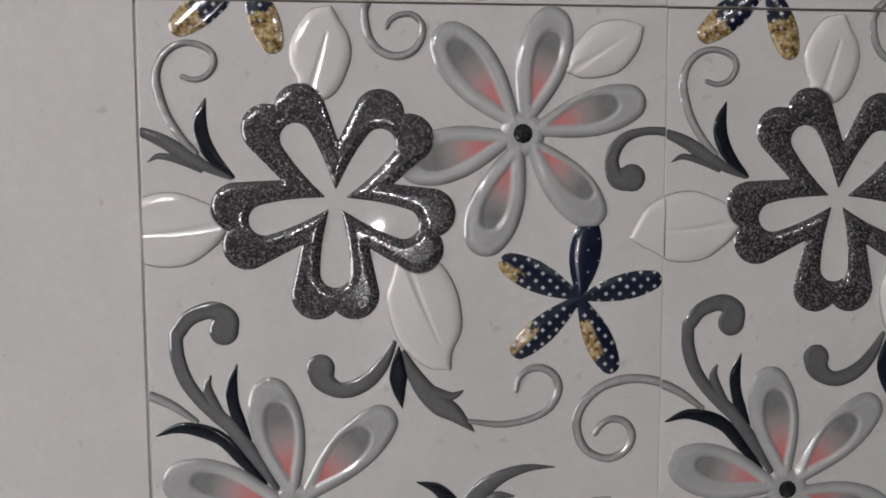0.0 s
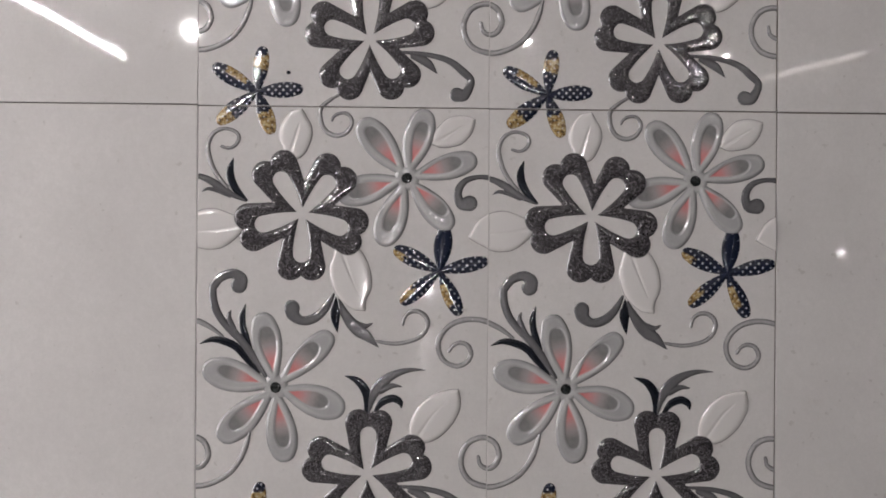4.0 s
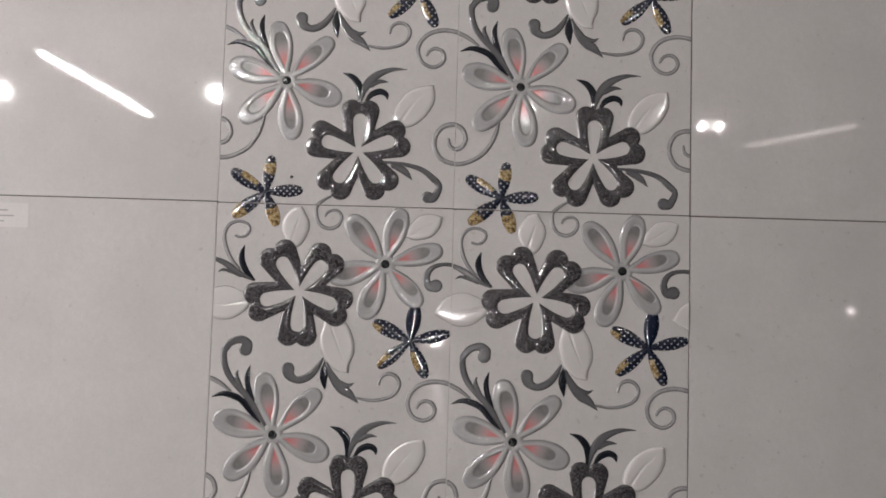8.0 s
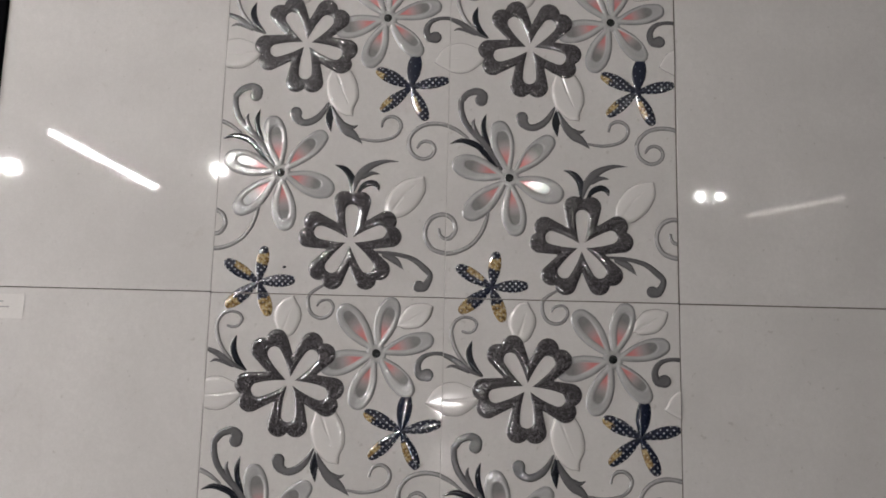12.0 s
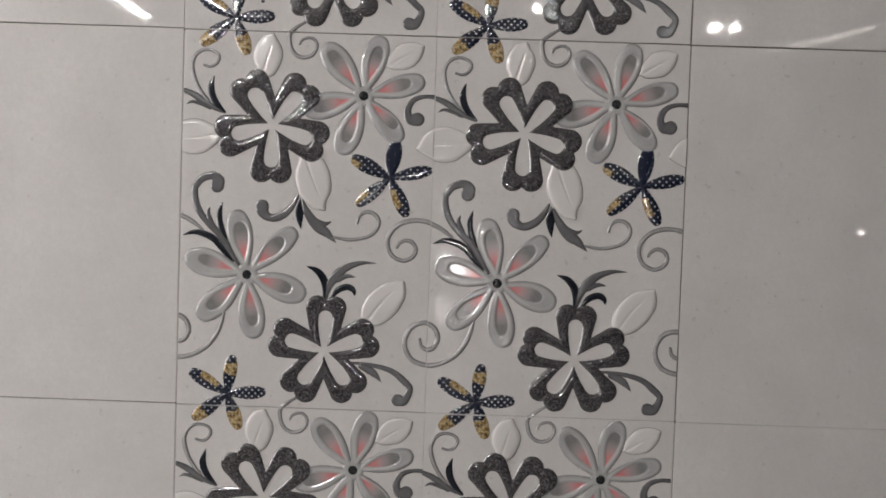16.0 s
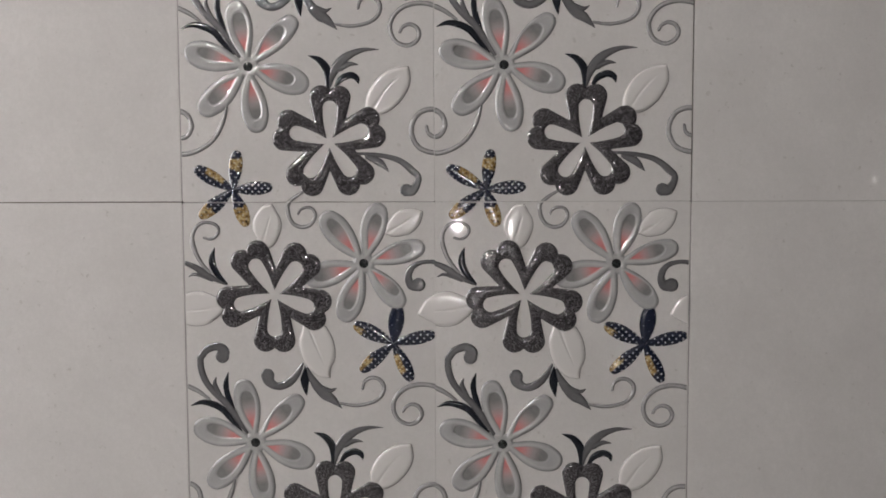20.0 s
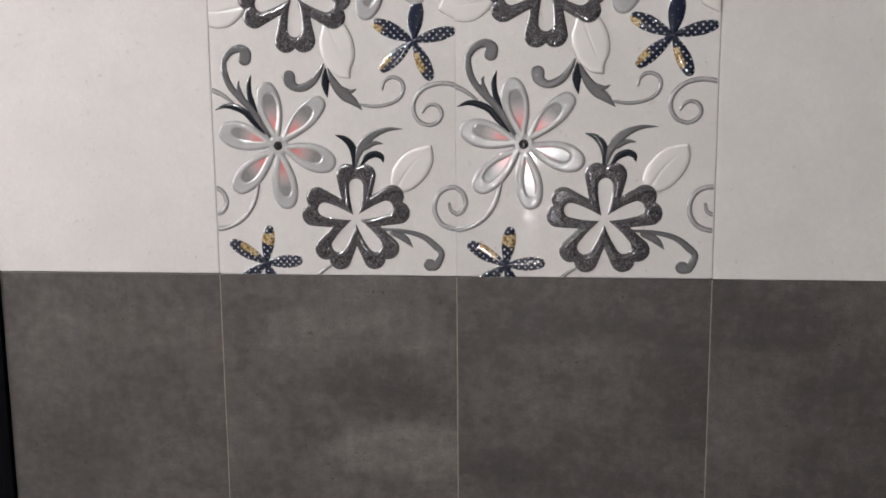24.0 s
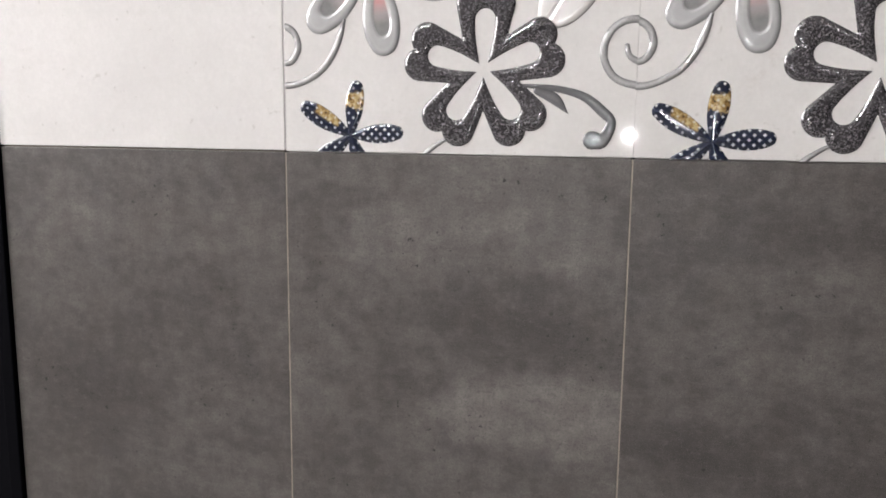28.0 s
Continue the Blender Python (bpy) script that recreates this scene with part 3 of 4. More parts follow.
def blossom(cu, cv, petals, label):
    """Petals of (angle, reach, half width, the sunken print's start, end, half width and shift aside), joined in a smooth hub with a dark eye."""
    for angle, reach, wide, start, end, wi, aside in petals:
        s = np.linspace(0, 1, 44)
        r1, full = reach - wide * 0.80, reach * 0.66
        r = 8.5 + (r1 - 8.5) * s
        w = np.where(r < full, 2.6 + (wide - 2.6) * np.sin(np.pi / 2 * np.minimum(r / full, 1)) ** 1.5, wide - wide * 0.20 * ((r - full) / (r1 - full)) ** 2)
        outer = ray_line(cu, cv, angle, list(zip(r, w)))
        i1 = end - wi * 0.75
        w2 = 0.5 + (wi - 0.5) * np.sin(np.pi / 2 * np.minimum(s / 0.80, 1)) ** 1.25 * (1 - 0.22 * np.clip((s - 0.80) / 0.20, 0, 1) ** 2)
        inner = ray_line(cu, cv, angle - math.degrees(aside / ((start + end) / 2)), list(zip(start + (i1 - start) * s, w2)))

        def field(U, V, outer=outer, inner=inner):
            d, at, side, x = swept(U, V, outer)
            g, along = swept(U, V, inner)[:2]
            sunk = np.clip((g + 2.0) / 3.2, 0, 1)
            sunk = sunk * sunk * (3 - 2 * sunk)
            return d, dome(np.minimum(d / 4.6, 1), 1.8) * (1 - 0.60 * sunk) * (1 + 0.016 * (1 - sunk) * ripple(U, V)), {"inset": g, "along": along}

        motif("petal", field, span(outer), M_RIM, label)

    def hub_field(U, V):
        d = 13.0 - np.hypot(U - cu, V - cv)
        return d, dome(d / 5.5, 1.75) - 0.35 * np.clip((d - 4.0) / 3.0, 0, 1), {"inset": d * 0 - 5, "along": d * 0}

    def eye_field(U, V):
        d = 6.3 - np.hypot(U - cu, V - cv)
        return d, 1.1 + dome(d / 6.3, 0.75), {"along": d * 0}

    motif("blossom_hub", hub_field, (cu - 14, cv - 14, cu + 14, cv + 14), M_HUB, "smooth pale grey raised hub of a blossom")
    motif("blossom_eye", eye_field, (cu - 8, cv - 8, cu + 8, cv + 8), M_EYE, "black domed eye of a blossom")


def star(cu, cv, petals, label):
    for angle, reach, wide, kind in petals:
        s = np.linspace(0, 1, 34)
        w = np.where(s < 0.68, 2.8 + (wide - 2.8) * np.sin(np.pi / 2 * s / 0.68) ** 1.2, wide - wide * 0.28 * ((s - 0.68) / 0.32) ** 2)
        line = ray_line(cu, cv, angle, list(zip(1.5 + (reach - wide * 0.72 - 1.5) * s, w)))

        def field(U, V, line=line):
            d, at, side, x = swept(U, V, line)
            return d, dome(x, 1.5), {"along": at, "aside": side}

        motif("star_petal", field, span(line), M_STAR[kind], label)


def heart_flower(cu, cv, angles, label, size):
    """Five heart-shaped petals joined in a ring, each with an open drop inside."""
    lobes, drops = [], []
    for a in angles:
        ca, sa = math.cos(radians(a)), math.sin(radians(a))

        def put(r, lat, w):
            return cu + size * (r * ca - lat * sa), cv - size * (r * sa + lat * ca), size * w

        for k in (-1, 1):
            lobes.append(np.array([put(22 + 30.5 * s, k * (7.2 + 3.4 * s), 10.6 + 3.2 * s) for s in np.linspace(0, 1, 30)]))
        drops.append(np.array([put(0.8 + 39.2 * s, 0, 2.5 + 5.9 * math.sin(math.pi / 2 * s) ** 1.1) for s in np.linspace(0, 1, 44)]))

    def field(U, V):
        d = 31.0 * size - np.hypot(U - cu, V - cv)
        for line in lobes:
            d = np.maximum(d, swept(U, V, line)[0])
        for line in drops:
            d = np.minimum(d, -swept(U, V, line)[0])
        return d, dome(d / 6.0, 2.1, 0.55) * (1 + 0.012 * np.clip(1.2 - d / 5, 0, 1) * ripple(U, V)), {"along": d * 0}

    HEARTS.append((field, (cu - 70, cv - 70, cu + 70, cv + 70)))
    motif("heart_flower", field, (cu - 70, cv - 70, cu + 70, cv + 70), M_SPECK, label)


HEART = "raised speckled charcoal five-heart flower on the tile"
BLOSSOM = "smoky grey raised petal with pink sunken centre"
STAR = "navy star petal with white dots and gold print"
LEAF = "clear white raised leaf with sunken midrib"
SCROLL = "thin clear grey raised scroll line"
CURL = "slate grey raised curl with rounded end"
SPRIG = "black-green raised pointed sprig leaf"

heart_flower(106.7, 110.3, (121.5, 51, -19, -90.5, 195), HEART, 1.03)
heart_flower(175.6, 377.5, (88.5, 19, -54, -124, 164), HEART, 1.0)
blossom(214.5, 72.2, ((129, 77.2, 16.4, 17.8, 66.2, 7.6, 0.4),
                    (74.8, 74.3, 15.5, 17.9, 60.2, 7.2, 1.4),
                    (16, 75.2, 13.6, 16.5, 58.6, 7.7, -1.5),
                    (-48.5, 70.2, 14.1, 13.8, 54.6, 6.3, -3.9),
                    (-109.9, 74.7, 15.9, 19.5, 58.2, 6.9, 0.4),
                    (-164.4, 74.2, 15.8, 17.5, 62.2, 7.7, -0.2)), BLOSSOM)
blossom(81.2, 288.8, ((101.3, 78.5, 15.5, 17.7, 63.2, 8.4, 1.3),
                    (44.6, 80.3, 13.8, 18.2, 61.7, 8.5, -1.6),
                    (-18.5, 74.9, 16.9, 14.4, 56.3, 8, -0.9),
                    (-82.4, 77.9, 16.2, 17.1, 62, 7.2, -0.8),
                    (-136.4, 79.5, 16, 19.3, 62.5, 7.7, 0.7),
                    (165.2, 77.8, 16.9, 18, 61, 7.1, 2.1)), BLOSSOM)
star(249, 168, ((83, 47, 9.6, "plain"), (12.5, 51, 8.0, "dots"), (-65, 50.5, 8.6, "gold_side"), (-139.5, 52.5, 8.4, "gold_half"),
                (154, 53, 9.2, "gold_corner")), STAR)
star(60.5, 433, ((83, 47, 8.3, "gold_band"), (4, 47, 8.3, "dense"), (-71, 46, 8.6, "gold_end"), (-142, 53, 8.8, "gold_tip"),
                 (150, 53, 8.8, "gold_side")), STAR)
leaf(((91.7, 57, 1.5), (94.5, 50.2, 8.3), (98, 42, 13.5), (99.2, 31.5, 17.1), (100.3, 21.1, 16.8), (102.1, 10.7, 12), (104.6, 4.8, 5.7), (106.1, 1.8,
       0.3)), ((93.9, 48.8), (99.7, 30), (103.5, 17.3)), LEAF)
leaf(((241.8, 35.9, 2.4), (245.3, 34.1, 7.6), (253.2, 29.2, 12.7), (263.3, 23.3, 15.5), (273.9, 17.2, 12), (280.5, 13.3, 6.4), (284.8, 10.8, 0.3)),
       ((243.7, 35.6), (257.6, 27.2), (273.1, 17.5)), LEAF)
leaf(((349.6, 120.9, 1.7), (342.9, 122, 8.4), (333, 124, 15.3), (321.4, 125.7, 20.6), (308.1, 126.7, 21), (295.3, 128.4, 16.6), (285.2, 131.2, 8.2),
       (278.4, 133.2, 0.3)), ((341.3, 123.6), (319.8, 127.3), (299.1, 128.7)), LEAF)
leaf(((146, 137.8, 1.6), (148.5, 145, 9.1), (153, 155.5, 17.6), (156.5, 169.4, 21), (160.6, 186.9, 19.4), (165, 200.3, 11.4), (172.6, 209.7, 0.3)),
       ((147.9, 147.6), (155.2, 168.1), (165.7, 193.1)), LEAF)
leaf(((224.8, 343, 5), (228.7, 337.5, 12.3), (235.9, 328.8, 17.7), (247.1, 315.8, 19.5), (258.7, 303.5, 15.5), (265.3, 295, 7.9), (269.2, 290, 0.4)),
       ((228.1, 338.5), (243.3, 316.2), (257.5, 302.7)), LEAF)

stroke("scroll", ((23.9, 41.4, 1.5), (30.4, 43, 1.6), (37.1, 40.7, 1.8), (41.2, 34.3, 1.9), (40.3, 28.4, 1.9), (34.6, 24.4, 1.9), (25.9, 23.1, 1.9),
       (17.8, 26, 2.2), (12.2, 32.4, 2.3), (9.6, 41.9, 2.6), (11.1, 52.2, 2.8), (15.1, 63.3, 2.6), (22.1, 74.5, 2.4), (30, 83, 1.8)), M_SCROLL, SCROLL,
       1.5)
stroke("scroll", ((152, -17, 1.2), (136, -8, 2), (125.3, 1.5, 2.4), (124.9, 11.1, 2.4), (127.5, 20, 2.4), (133.2, 26.4, 2.4), (142, 29.1, 2.4), (151.2,
       26.2, 2.3), (156.5, 18.9, 2.1), (156.7, 11.4, 2), (151.4, 6.1, 1.8), (143.7, 6.4, 1.7), (138.7, 9.5, 1.5), (136.8, 13.5, 1.2)), M_SCROLL,
       SCROLL, 1.5)
stroke("scroll", ((211.3, 223.2, 1.5), (213.2, 215.5, 1.9), (219.3, 210.3, 2.3), (227.4, 209.9, 2.4), (234.3, 214.4, 2.5), (237, 221.9, 2.5), (233.8,
       231.3, 2.3), (226, 238, 2.1), (213, 242.1, 2.1), (200, 243.1, 2.1), (183.8, 240.8, 1.5)), M_SCROLL, SCROLL, 1.5)
stroke("scroll", ((259.5, 250.6, 1.7), (263.4, 244.8, 2), (270.6, 241.8, 2.3), (278.7, 244.9, 2.5), (282.2, 253, 2.5), (278, 261.8, 2.5), (267.7,
       266.1, 2.5), (256.3, 262.2, 2.5), (249.9, 253.7, 2.7), (248.1, 242, 2.8), (252.6, 231.4, 2.8), (262.4, 222.5, 2.8), (275.2, 218.2, 3), (286.9,
       217.7, 2.8), (298.6, 220.1, 2.9), (312.2, 226.3, 2.7), (325.9, 236.2, 1.7)), M_SCROLL, SCROLL, 1.5)
stroke("scroll", ((-9.6, 359.8, 1.8), (-7.7, 367.4, 2.2), (-1, 371.5, 2.6), (7, 369, 3), (12.4, 358.8, 3), (9.2, 346.6, 3), (-0.5, 340.1, 3), (-12.5,
       341.1, 3), (-21.8, 347.6, 3), (-27.2, 359.8, 3), (-26, 373.1, 3), (-17.4, 385, 3), (-1.6, 390.3, 3), (14.4, 388.3, 2.8), (32.3, 378.9, 2.8),
       (44.1, 364.9, 2.8), (50.8, 349.6, 2.8), (54.5, 336.3, 1.6)), M_SCROLL, SCROLL, 1.5)
stroke("curl", ((-12, 70.4, 2.4), (-2, 71, 2.6), (11.1, 76, 3.7), (22.6, 83, 4.1), (37.1, 91.7, 2.7), (48.9, 97.1, 1.2)), M_CURL, CURL, 1.5)
stroke("curl", ((3.6, 88.2, 0.3), (10.5, 85, 1.8), (21, 87.5, 2.1), (32.6, 93.2, 1.2)), M_CURL, CURL, 1.5)
stroke("curl", ((-2, 70.4, 2.3), (-12.7, 70.6, 2.4), (-23.7, 73.7, 3.1), (-30.7, 80.8, 3.9), (-32.8, 89.8, 4.5), (-29.2, 98.4,
       5.5), (-20.6, 97.7, 8.1)), M_CURL, CURL, 1.5)
stroke("curl", ((70.6, 277.2, 1.9), (58.9, 259, 3.9), (47.4, 242.5, 4.3), (37.7, 233, 4.3), (28.1, 223.2, 3.9), (20.9, 212.4, 4.1), (16.6, 199, 4.1),
       (16.1, 186.4, 3.9), (17.7, 184, 4.1), (24.2, 176, 4.5), (36.4, 172, 5.1), (44.1, 177, 6.7), (42.8, 184.1, 8.2)), M_CURL, CURL, 1.5)
stroke("curl", ((35, 209.1, 0.3), (32.6, 216.6, 2.6), (36.4, 227.5, 3.4), (41.5, 235.1, 2.4)), M_CURL, CURL, 1.5)
stroke("curl", ((97.1, 206.8, 8.1), (98.5, 213.9, 6.5), (106.3, 219.7, 4.8), (115.6, 219.3, 4.9), (125.6, 213.7, 4.6), (133.5, 204.4, 3.6), (139.5,
       192.9, 1.6)), M_CURL, CURL, 1.5)
stroke("curl", ((145.1, 198.3, 1.3), (150.1, 210, 4), (157.2, 221.1, 5.7), (165.9, 230.1, 6.4), (174.5, 235.7, 5.1), (187, 247.6, 0.3)), M_CURL, CURL,
       1.5)
stroke("curl", ((180.6, 221.9, 0.3), (172.6, 225.4, 2.6), (161.4, 222.4, 3.8)), M_CURL, CURL, 1.5)
stroke("curl", ((176.4, 314.8, 1.6), (179.5, 301.3, 3.9), (185.4, 289.7, 5.5), (194, 280.6, 5.3), (205, 274.2, 3.9), (219.1, 270.3, 2.4), (236.5,
       270.3, 0.3)), M_CURL, CURL, 1.5)
stroke("curl", ((212, 287.6, 0.3), (200.5, 286.8, 2.8), (189.3, 291.8, 3.5)), M_CURL, CURL, 1.5)
stroke("curl", ((208.8, 390.7, 1.6), (233.8, 392.8, 2.6), (257.3, 399, 3.4), (272.8, 410.7, 4.2), (280.5, 420, 3.8), (274, 434, 5.5), (266, 434, 7.4)),
       M_CURL, CURL, 1.5)
stroke("curl", ((246, 413, 0.3), (234.9, 401.3, 4.5), (220.6, 394.7, 3.2)), M_CURL, CURL, 1.5)
stroke("sprig", ((36.3, 52.5, 0.3), (32.8, 64.8, 3.7), (33.9, 75.2, 4.3), (39.5, 85.7, 3.6), (50.1, 96.6, 1.2)), M_SPRIG, SPRIG, 1.2)
stroke("sprig", ((49.8, 202.5, 0.3), (46.4, 215.4, 3.2), (47.1, 226.5, 3.5), (50.6, 237.8, 3.4), (55.8, 247.6, 1.2)), M_SPRIG, SPRIG, 1.2)
stroke("sprig", ((2.2, 244.6, 0.3), (16.2, 240, 3), (29.9, 242.3, 4.1), (41.2, 248.2, 4), (52.4, 261.2, 3.4), (64.4, 274.5, 1.2)), M_SPRIG, SPRIG, 1.2)
stroke("sprig", ((142.3, 195.3, 0.6), (141.8, 209.8, 5.1), (142.1, 219.4, 4.1), (144.1, 232, 0.3)), M_SPRIG, SPRIG, 1.2)
stroke("sprig", ((152, 276.6, 0.3), (164.4, 281.3, 3.5), (173.1, 291.3, 4.7), (175.7, 303.3, 4.1), (175.2, 315.4, 2.8)), M_SPRIG, SPRIG, 1.2)
stroke("sprig", ((183.9, 312.3, 2), (190.8, 303.7, 3.9), (201.2, 299.8, 4.1), (208.9, 303.2, 3.2), (210.8, 310.1, 0.4)), M_SPRIG, SPRIG, 1.2)


# ---------------------------------------------------------------- the display panel
panel = tagged(empty("display_panel", (0, 0, 0)), "black framed showroom panel of cream floral and dark grey wall tiles", "display panel")


def tile_body(name, material, bevel=0.0005, trim=0.0):
    bm = bmesh.new()
    bm_box(bm, (trim, 0, -FACE_H / 1000), (FACE_W / 1000 - trim, THICK, 0), bevel, 2)
    me = mesh_of(bm, name, material)
    return me


ME_FLORAL = tile_body("floral_tile", M_FLORAL)
ME_PLAIN = tile_body("plain_tile", M_PLAIN)
ME_DARK = [tile_body("dark_tile", m, 0.0006, 0.0001) for m in M_CONCRETE]


def lay(me, name, col, row, dx=0.0, dz=0.0, dy=0.0, turn=0.0, label=""):
    """One tile at its column and row, off its place by some tenths of a millimetre."""
    ob = new(name, me)
    ob.parent = panel
    ob.location = ((col - 2) * TW + GAP / 2 + dx / 1000, dy / 1000, TOP - row * TH - GAP / 2 + dz / 1000)
    ob.rotation_euler = (0, radians(turn), 0)
    return tagged(ob, label)


PRINT_SLIPS = {(2, 2): (-0.0011, 0, -0.0008), (1, 2): (0.0004, 0, 0)}
SLIPS = {(1, 0): (-0.3, 0.5), (2, 0): (-0.8, 0.3), (1, 1): (0.3, 0.2), (2, 1): (-0.3, -0.2), (1, 2): (0.5, 0.2), (2, 2): (-0.3, 0.3)}
for row in range(3):
    for col in (1, 2):
        dx, dz = SLIPS[col, row]
        ob = lay(ME_FLORAL, "floral_tile", col, row, dx, dz, random.uniform(-0.15, 0.15), label="glossy cream tile with raised flowers, leaves and scrolls")
        for name, me, label in MOTIFS:
            piece = new(name, me)
            piece.parent = ob
            piece.location = PRINT_SLIPS.get((col, row), (0, 0, 0))
            tagged(piece, label)
    for col, (dx, dz) in ((0, (-0.3, (1.6, 1.2, 0.8)[row])), (3, (0.3, (0, -0.8, -0.3)[row]))):
        lay(ME_PLAIN, "plain_tile", col, row, dx, dz, random.uniform(-0.2, 0.2), label="glossy plain cream wall tile")
for col in range(4):
    lay(ME_DARK[col], "dark_tile", col, 3, 0, 0, 0.3, label="matt dark grey concrete-look wall tile")

bm = bmesh.new()
bm_box(bm, (-2 * TW - 0.002, THICK + 0.0005, TOP - 4 * TH - 0.002), (2 * TW + 0.002, 0.024, TOP + 0.002))
part("backing_board", bm, M_BOARD, panel, "black board behind the tiles")
for i in range(5):
    if i in (0, 4):
        continue
    x = (i - 2) * TW
    bm = bmesh.new()
    bm_box(bm, (x - 0.0022, 0.0007, TOP - 4 * TH), (x + 0.0022, THICK + 0.0005, TOP - 3 * TH - 0.001))
    part("grout_joint", bm, M_GROUT, panel, "pale beige grout line")
    for j in range(3):
        bm = bmesh.new()
        bm_box(bm, (x - 0.0016, 0.0006 if i < 3 or j == 2 else 0.0018, TOP - (j + 1) * TH + 0.002), (x + 0.0016, THICK + 0.0005, TOP - j * TH - 0.002))
        part("tile_joint", bm, M_PALE if i < 3 or j == 2 else M_JOINT, panel, "thin joint between cream tiles")
for j in (1, 2, 3):
    z = TOP - j * TH
    for c in range(4):
        bm = bmesh.new()
        bm_box(bm, ((c - 2) * TW + 0.002, 0.0026, z - 0.0016), ((c - 1) * TW - 0.002, THICK + 0.0005, z + 0.0016))
        part("tile_joint", bm, M_JOINT if j == 1 or c in (0, 3) else M_PALE, panel, "thin joint between cream tiles")
FW = 0.016
LOW = TOP - 4 * TH
for name, lo, hi in (("frame_stile", (-2 * TW - FW, -0.004, LOW - 0.03), (-2 * TW - 0.0008, 0.03, TOP + 0.06)),
                     ("frame_stile", (2 * TW + 0.0008, -0.004, LOW - 0.03), (2 * TW + FW, 0.03, TOP + 0.06)),
                     ("frame_rail", (-2 * TW - 0.0006, -0.004, TOP + 0.0008), (2 * TW + 0.0006, 0.03, TOP + 0.06)),
                     ("frame_rail", (-2 * TW - 0.0006, -0.004, LOW - 0.03), (2 * TW + 0.0006, 0.03, LOW - 0.0008))):
    bm = bmesh.new()
    bm_box(bm, lo, hi, 0.0015)
    part(name, bm, M_FRAME, panel, "black steel frame bar")
for x in (-2 * TW - FW + 0.003, 2 * TW - 0.03):
    bm = bmesh.new()
    bm_box(bm, (x, 0.0, 0.0), (x + 0.04, 0.03, LOW - 0.03), 0.002)
    part("frame_leg", bm, M_FRAME, panel, "black steel leg of the panel")

# a chip in the glaze and a paper label
bm = bmesh.new()
bmesh.ops.create_uvsphere(bm, u_segments=12, v_segments=8, radius=0.0019)
for v in bm.verts:
    v.co.y *= 0.18
    v.co.x *= 1.25
chip = part("glaze_chip", bm, M_SPRIG, panel, "small dark chip in the cream glaze")
chip.location = (-TW + 0.0925, -0.0002, TOP - 0.413)
label_ = tagged(empty("price_label", (-0.5675, -0.0002, Z1 - 0.0235)), "small white paper label stuck on a cream tile", "label")
bm = bmesh.new()
bm_box(bm, (-0.0285, -0.0004, -0.0155), (0.0285, 0.0, 0.0155))
part("paper", bm, M_PAPER, label_)
for k, (w, z) in enumerate(((0.018, 0.006), (0.026, -0.001), (0.014, -0.008))):
    bm = bmesh.new()
    bm_box(bm, (-0.016, -0.0006, z - 0.0008), (-0.016 + w, -0.0004, z + 0.0008))
    part("printed_line", bm, M_INK, label_)

# ---------------------------------------------------------------- the hall
X0, X1, Y0, Y1, ZC = -4.6, 8.6, -17.6, 0.9, 2.85


def slab(name, lo, hi, material, label, category):
    bm = bmesh.new()
    bm_box(bm, lo, hi)
    ob = part(name, bm, material, None, label)
    return tagged(ob, label, category, kind="structure")


slab("floor", (X0 - 0.15, Y0 - 0.15, -0.1), (X1 + 0.15, Y1 + 0.15, 0), M_FLOOR, "grey polished showroom floor", "floor")
slab("ceiling", (X0 - 0.15, Y0 - 0.15, ZC), (X1 + 0.15, Y1 + 0.15, ZC + 0.1), M_CEIL, "plain light grey showroom ceiling", "ceiling")
slab("wall_north", (X0 - 0.15, Y1, 0), (X1 + 0.15, Y1 + 0.15, ZC), M_BOARD, "black wall behind the tile panel", "wall")
slab("wall_south", (X0 - 0.15, Y0 - 0.15, 0), (X1 + 0.15, Y0, ZC), M_WALL, "dim cream far wall of the hall", "wall")
slab("wall_west", (X0 - 0.15, Y0, 0), (X0, Y1, ZC), M_WALL, "dim cream side wall of the hall", "wall")
# Unseen wall, its colour kept dark so the right-hand reflection is dim.
slab("wall_east", (X1, Y0, 0), (X1 + 0.15, Y1, ZC), M_WALL_DARK, "unseen side wall coloured dark to dim the reflection", "wall")
# Black sheet added where only darkness lies; hides the floor and wall behind.
bm = bmesh.new()
bm_box(bm, (-1.3, 0.05, 0), (-0.625, 0.07, 1.915), 0.002)
tagged(part("blank_board", bm, M_BOARD, None), "black backdrop added for the darkness beside the tile panel", "board")
adjoining = tagged(empty("adjoining_panel", (0.618, 0, 0)), "black edge of the next display panel standing forward", "display panel")
bm = bmesh.new()
bm_box(bm, (0, -0.205, 0), (0.03, 0.05, TOP + 0.06), 0.002)
part("frame_stile", bm, M_FRAME, adjoining, "black steel frame bar")
bm = bmesh.new()
bm_box(bm, (0.0305, -0.200, 0.02), (0.60, -0.184, TOP + 0.05), 0.001)
part("backing_board", bm, M_BOARD, adjoining, "black board of the next panel")
side = tagged(empty("side_board", (-0.70, 0.05, 1.92)), "grey-green board edge beside the black panel frame", "board")
bm = bmesh.new()
bm_box(bm, (-0.06, 0, 0), (0.075, 0.03, ZC - 1.92), 0.002)
part("board", bm, M_GREY, side)


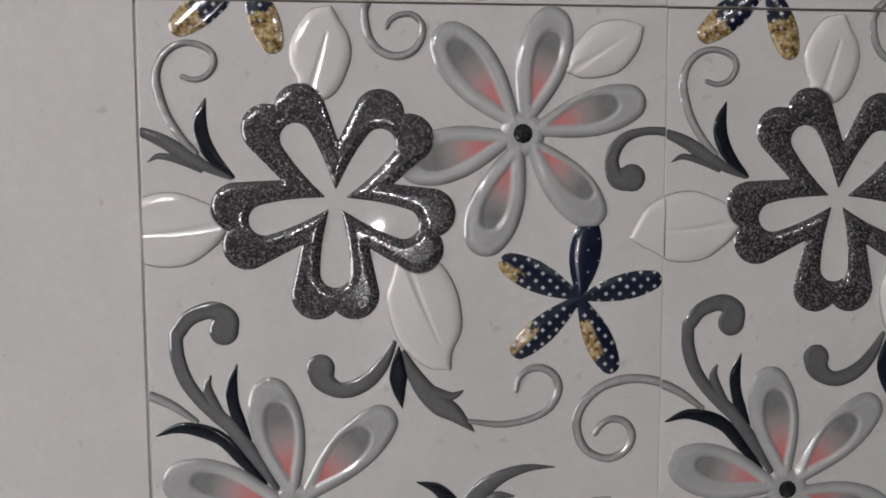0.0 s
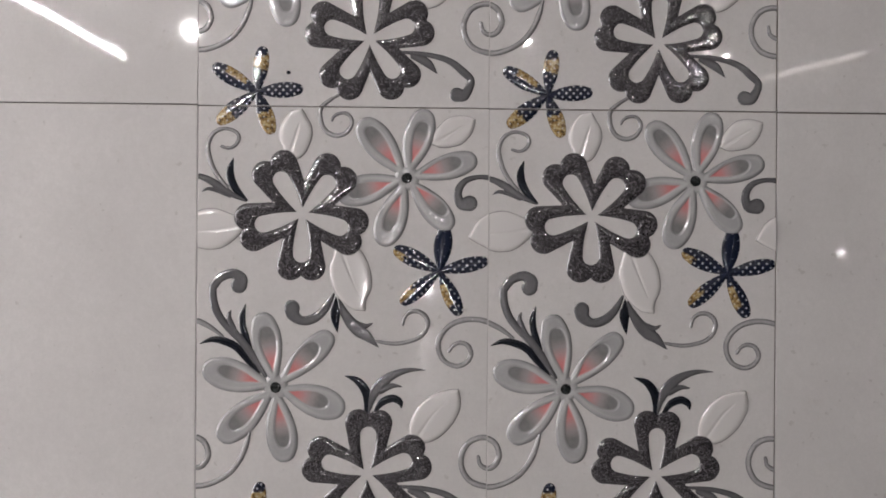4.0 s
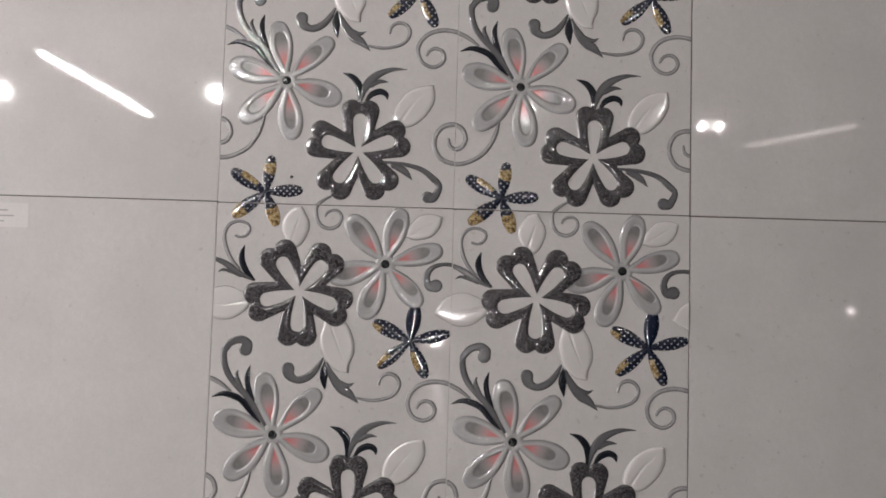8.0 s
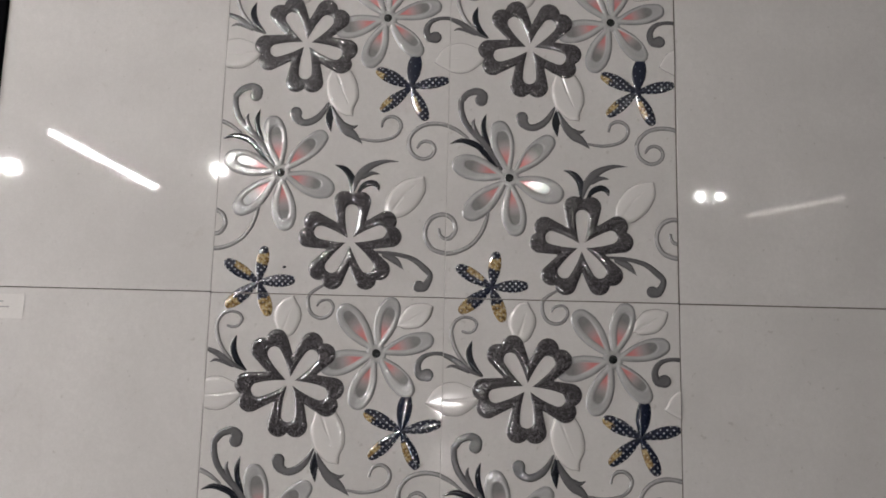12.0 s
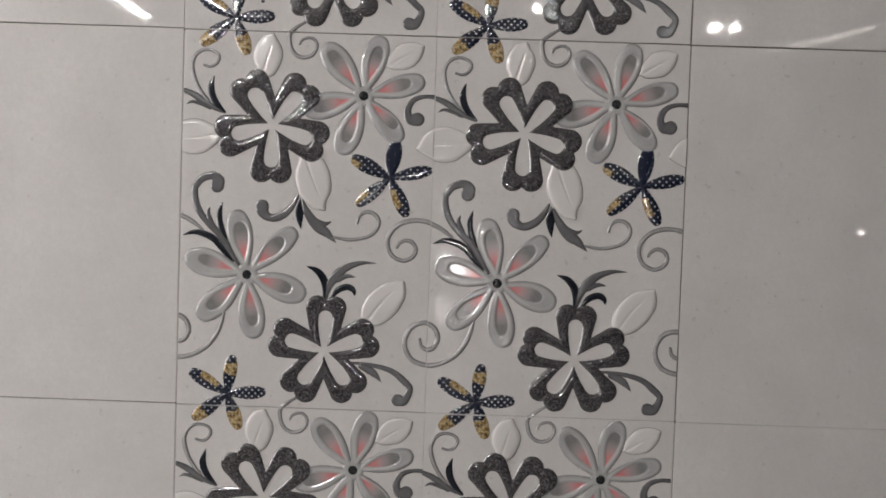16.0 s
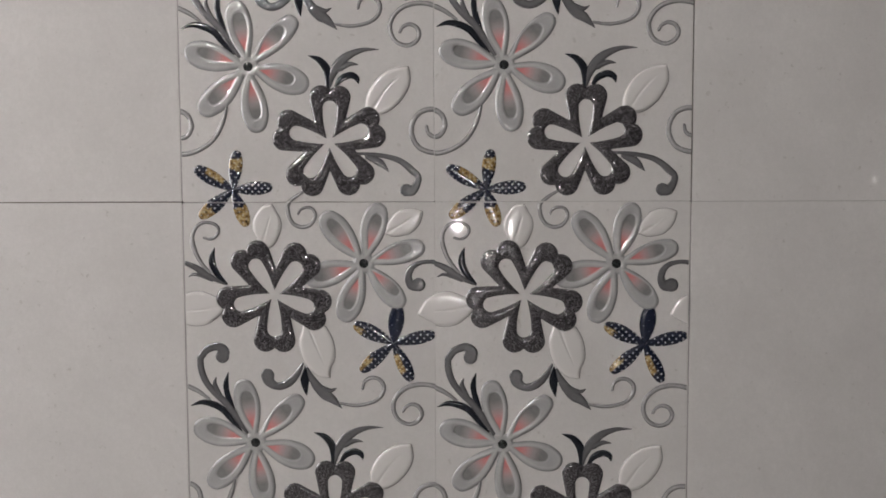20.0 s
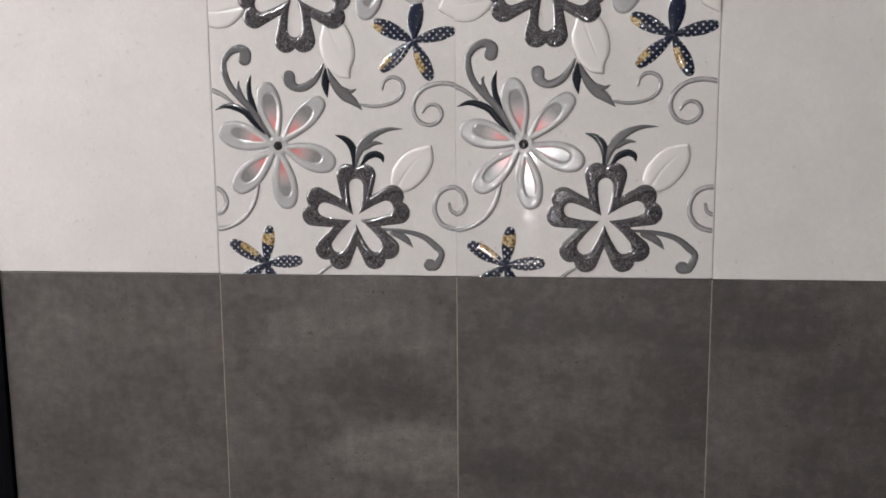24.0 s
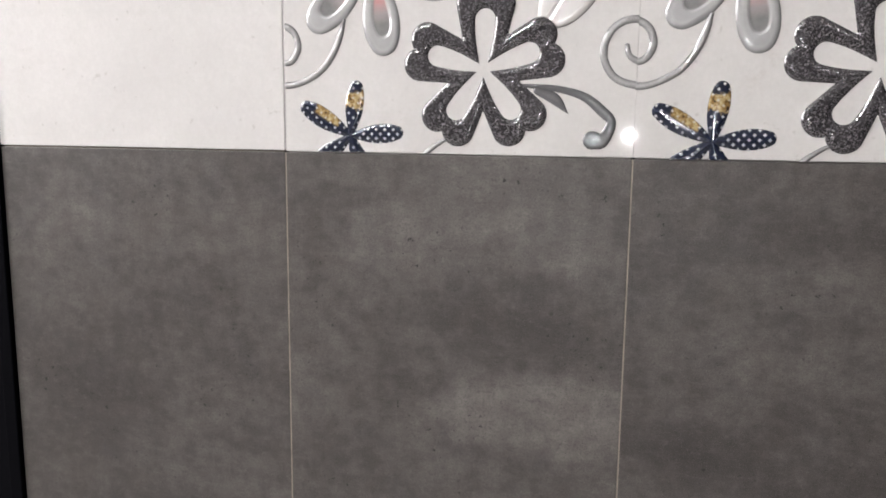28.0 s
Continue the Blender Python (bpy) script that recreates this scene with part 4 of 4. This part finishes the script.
# White board added for the tube to light, so a soft band reflects.
bm = bmesh.new()
bm_box(bm, (-0.16, -0.72, -0.012), (0.16, 0.72, 0.012), 0.004)
raft = tagged(part("ceiling_raft", bm, M_METAL, None), "white board added beside a tube lamp to catch its glow", "ceiling board")
raft.location, raft.rotation_euler = (-1.56, -3.04, 2.70), (0, 0, radians(3))
for y in (-0.5, 0.5):
    bm = bmesh.new()
    bm_rod(bm, (0, y, 0.012), (0, y, ZC - 2.70), 0.006, 8)
    part("hanger", bm, M_METAL, raft)


# ---------------------------------------------------------------- lamps of the hall and added lights
def tube_lamp(a, b, r, material, label):
    a, b = Vector(a), Vector(b)
    mid = (a + b) / 2
    lamp = tagged(empty("tube_lamp", mid), label, "lamp", "ceiling lamps of the hall")
    way = (b - a).normalized()
    rel = lambda p: Vector(p) - mid
    bm = bmesh.new()
    bm_rod(bm, rel(a), rel(b), r, 16)
    part("tube", bm, material, lamp, "lit white tube", True)
    for p, k in ((a, -1), (b, 1)):
        bm = bmesh.new()
        bm_rod(bm, rel(p) + way * k * 0.001, rel(p) + way * k * 0.03, r * 1.25, 16)
        part("end_cap", bm, M_METAL, lamp)
    bm = bmesh.new()
    bm_rod(bm, rel(a) + Vector((0, 0, r * 2.6)), rel(b) + Vector((0, 0, r * 2.6)), r * 1.4, 12)
    part("batten", bm, M_METAL, lamp)
    for p in (a.lerp(b, 0.2), a.lerp(b, 0.8)):
        bm = bmesh.new()
        bm_rod(bm, rel(p) + Vector((0, 0, r * 3)), rel((p.x, p.y, ZC)), 0.006, 8)
        part("hanger", bm, M_METAL, lamp)
    return lamp


def disc_lamp(place, r, material, label, face=(0, 0.55, -0.83)):
    """A round ceiling lamp on a short stem, turned to the panel."""
    lamp = tagged(empty("spot_lamp", place), label, "lamp", "ceiling lamps of the hall")
    f = Vector(face).normalized()
    bm = bmesh.new()
    bm_rod(bm, -f * 0.05, -f * 0.002, r * 0.8, 24, r * 1.12)
    part("housing", bm, M_METAL, lamp)
    bm = bmesh.new()
    bm_rod(bm, (0, 0, 0), f * 0.006, r, 24)
    part("lens", bm, material, lamp, "lit round lens")
    bm = bmesh.new()
    bm_rod(bm, -f * 0.05, Vector((0, -0.02, ZC - place[2])), 0.008, 8)
    part("stem", bm, M_METAL, lamp)
    return lamp


tube_lamp((-1.836, -2.453, 2.57), (-1.774, -3.635, 2.57), 0.0085, M_TUBE, "lit white tube lamp hanging from the ceiling")
tube_lamp((2.28, -3.40, 2.57), (1.96, -4.10, 2.57), 0.006, M_TUBE_DIM, "dim tube lamp hanging from the ceiling")
tube_lamp((2.43, -3.72, 2.57), (2.10, -4.40, 2.57), 0.004, M_TUBE_FAINT, "faint second tube lamp hanging from the ceiling")
disc_lamp((-1.229, -3.09, 2.57), 0.022, M_BULB, "bright round lamp under the ceiling")
disc_lamp((-2.38, -3.15, 2.57), 0.022, M_BULB, "bright round lamp under the ceiling")
disc_lamp((1.458, -3.51, 2.57), 0.015, M_SPOT, "small round lamp under the ceiling")
disc_lamp((1.557, -3.50, 2.57), 0.013, M_SPOT, "small round lamp under the ceiling")
disc_lamp((0.435, -3.22, 2.57), 0.018, M_HALO, "frosted round lamp under the ceiling")
# Unseen downlights, added for glints along the upper edges of the relief.
for x in (-1.25, -0.75, -0.25):
    disc_lamp((x, -0.88, 2.60), 0.016, M_GLINT_WASH, "unseen round downlight added for glints on the relief", (0, 0.62, -0.78))
# Another unseen lamp, added for glints and more light from the left.
disc_lamp((-2.15, -1.95, 2.60), 0.022, M_GLINT_ROW, "unseen ceiling lamp added at the left for glints and falloff", (0.54, 0.6, -0.6))

disc_lamp((6.69, -12.0, 1.49), 0.005, M_BULB, "small lamp at the far side of the hall", (-0.46, 0.89, 0))

# Added lamp far behind the camera, standing in for a torch carried with it.
torch_fill = tagged(empty("torch_fill_lamp", (-0.1, -16.0, 0.62)), "added lamp on a black stand in place of a carried torch", "lamp")
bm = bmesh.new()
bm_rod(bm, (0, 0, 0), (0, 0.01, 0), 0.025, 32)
part("lens", bm, M_TORCH_FILL, torch_fill, "lit round glass")
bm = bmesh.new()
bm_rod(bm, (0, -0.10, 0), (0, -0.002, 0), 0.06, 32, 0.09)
part("housing", bm, M_FRAME, torch_fill)
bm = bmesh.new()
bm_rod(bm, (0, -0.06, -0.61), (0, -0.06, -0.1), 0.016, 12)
part("pole", bm, M_FRAME, torch_fill)
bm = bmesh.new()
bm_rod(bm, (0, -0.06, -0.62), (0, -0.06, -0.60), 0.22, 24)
part("base", bm, M_FRAME, torch_fill)

# Made-up soft fill that brightens the panel's left side; stands out of view.
box = tagged(empty("side_fill_box", (-2.1, -0.95, 0.0)), "unseen lit box on a black stand added as soft side fill", "lamp")
box.rotation_euler = (0, 0, radians(8))
bm = bmesh.new()
bm_box(bm, (-0.09, -0.52, 0.93), (-0.004, 0.52, 2.47), 0.006)
part("casing", bm, M_FRAME, box)
bm = bmesh.new()
bm_box(bm, (-0.003, -0.5, 0.95), (0.004, 0.5, 2.45), 0.002)
part("diffuser", bm, M_SIDE_FILL, box, "lit white sheet of the added side fill")
for y in (-0.4, 0.4):
    bm = bmesh.new()
    bm_rod(bm, (-0.045, y, 0.02), (-0.045, y, 0.935), 0.018, 12)
    part("post", bm, M_FRAME, box)
    bm = bmesh.new()
    bm_box(bm, (-0.22, y - 0.04, 0.0), (0.13, y + 0.04, 0.02), 0.004)
    part("foot", bm, M_FRAME, box)
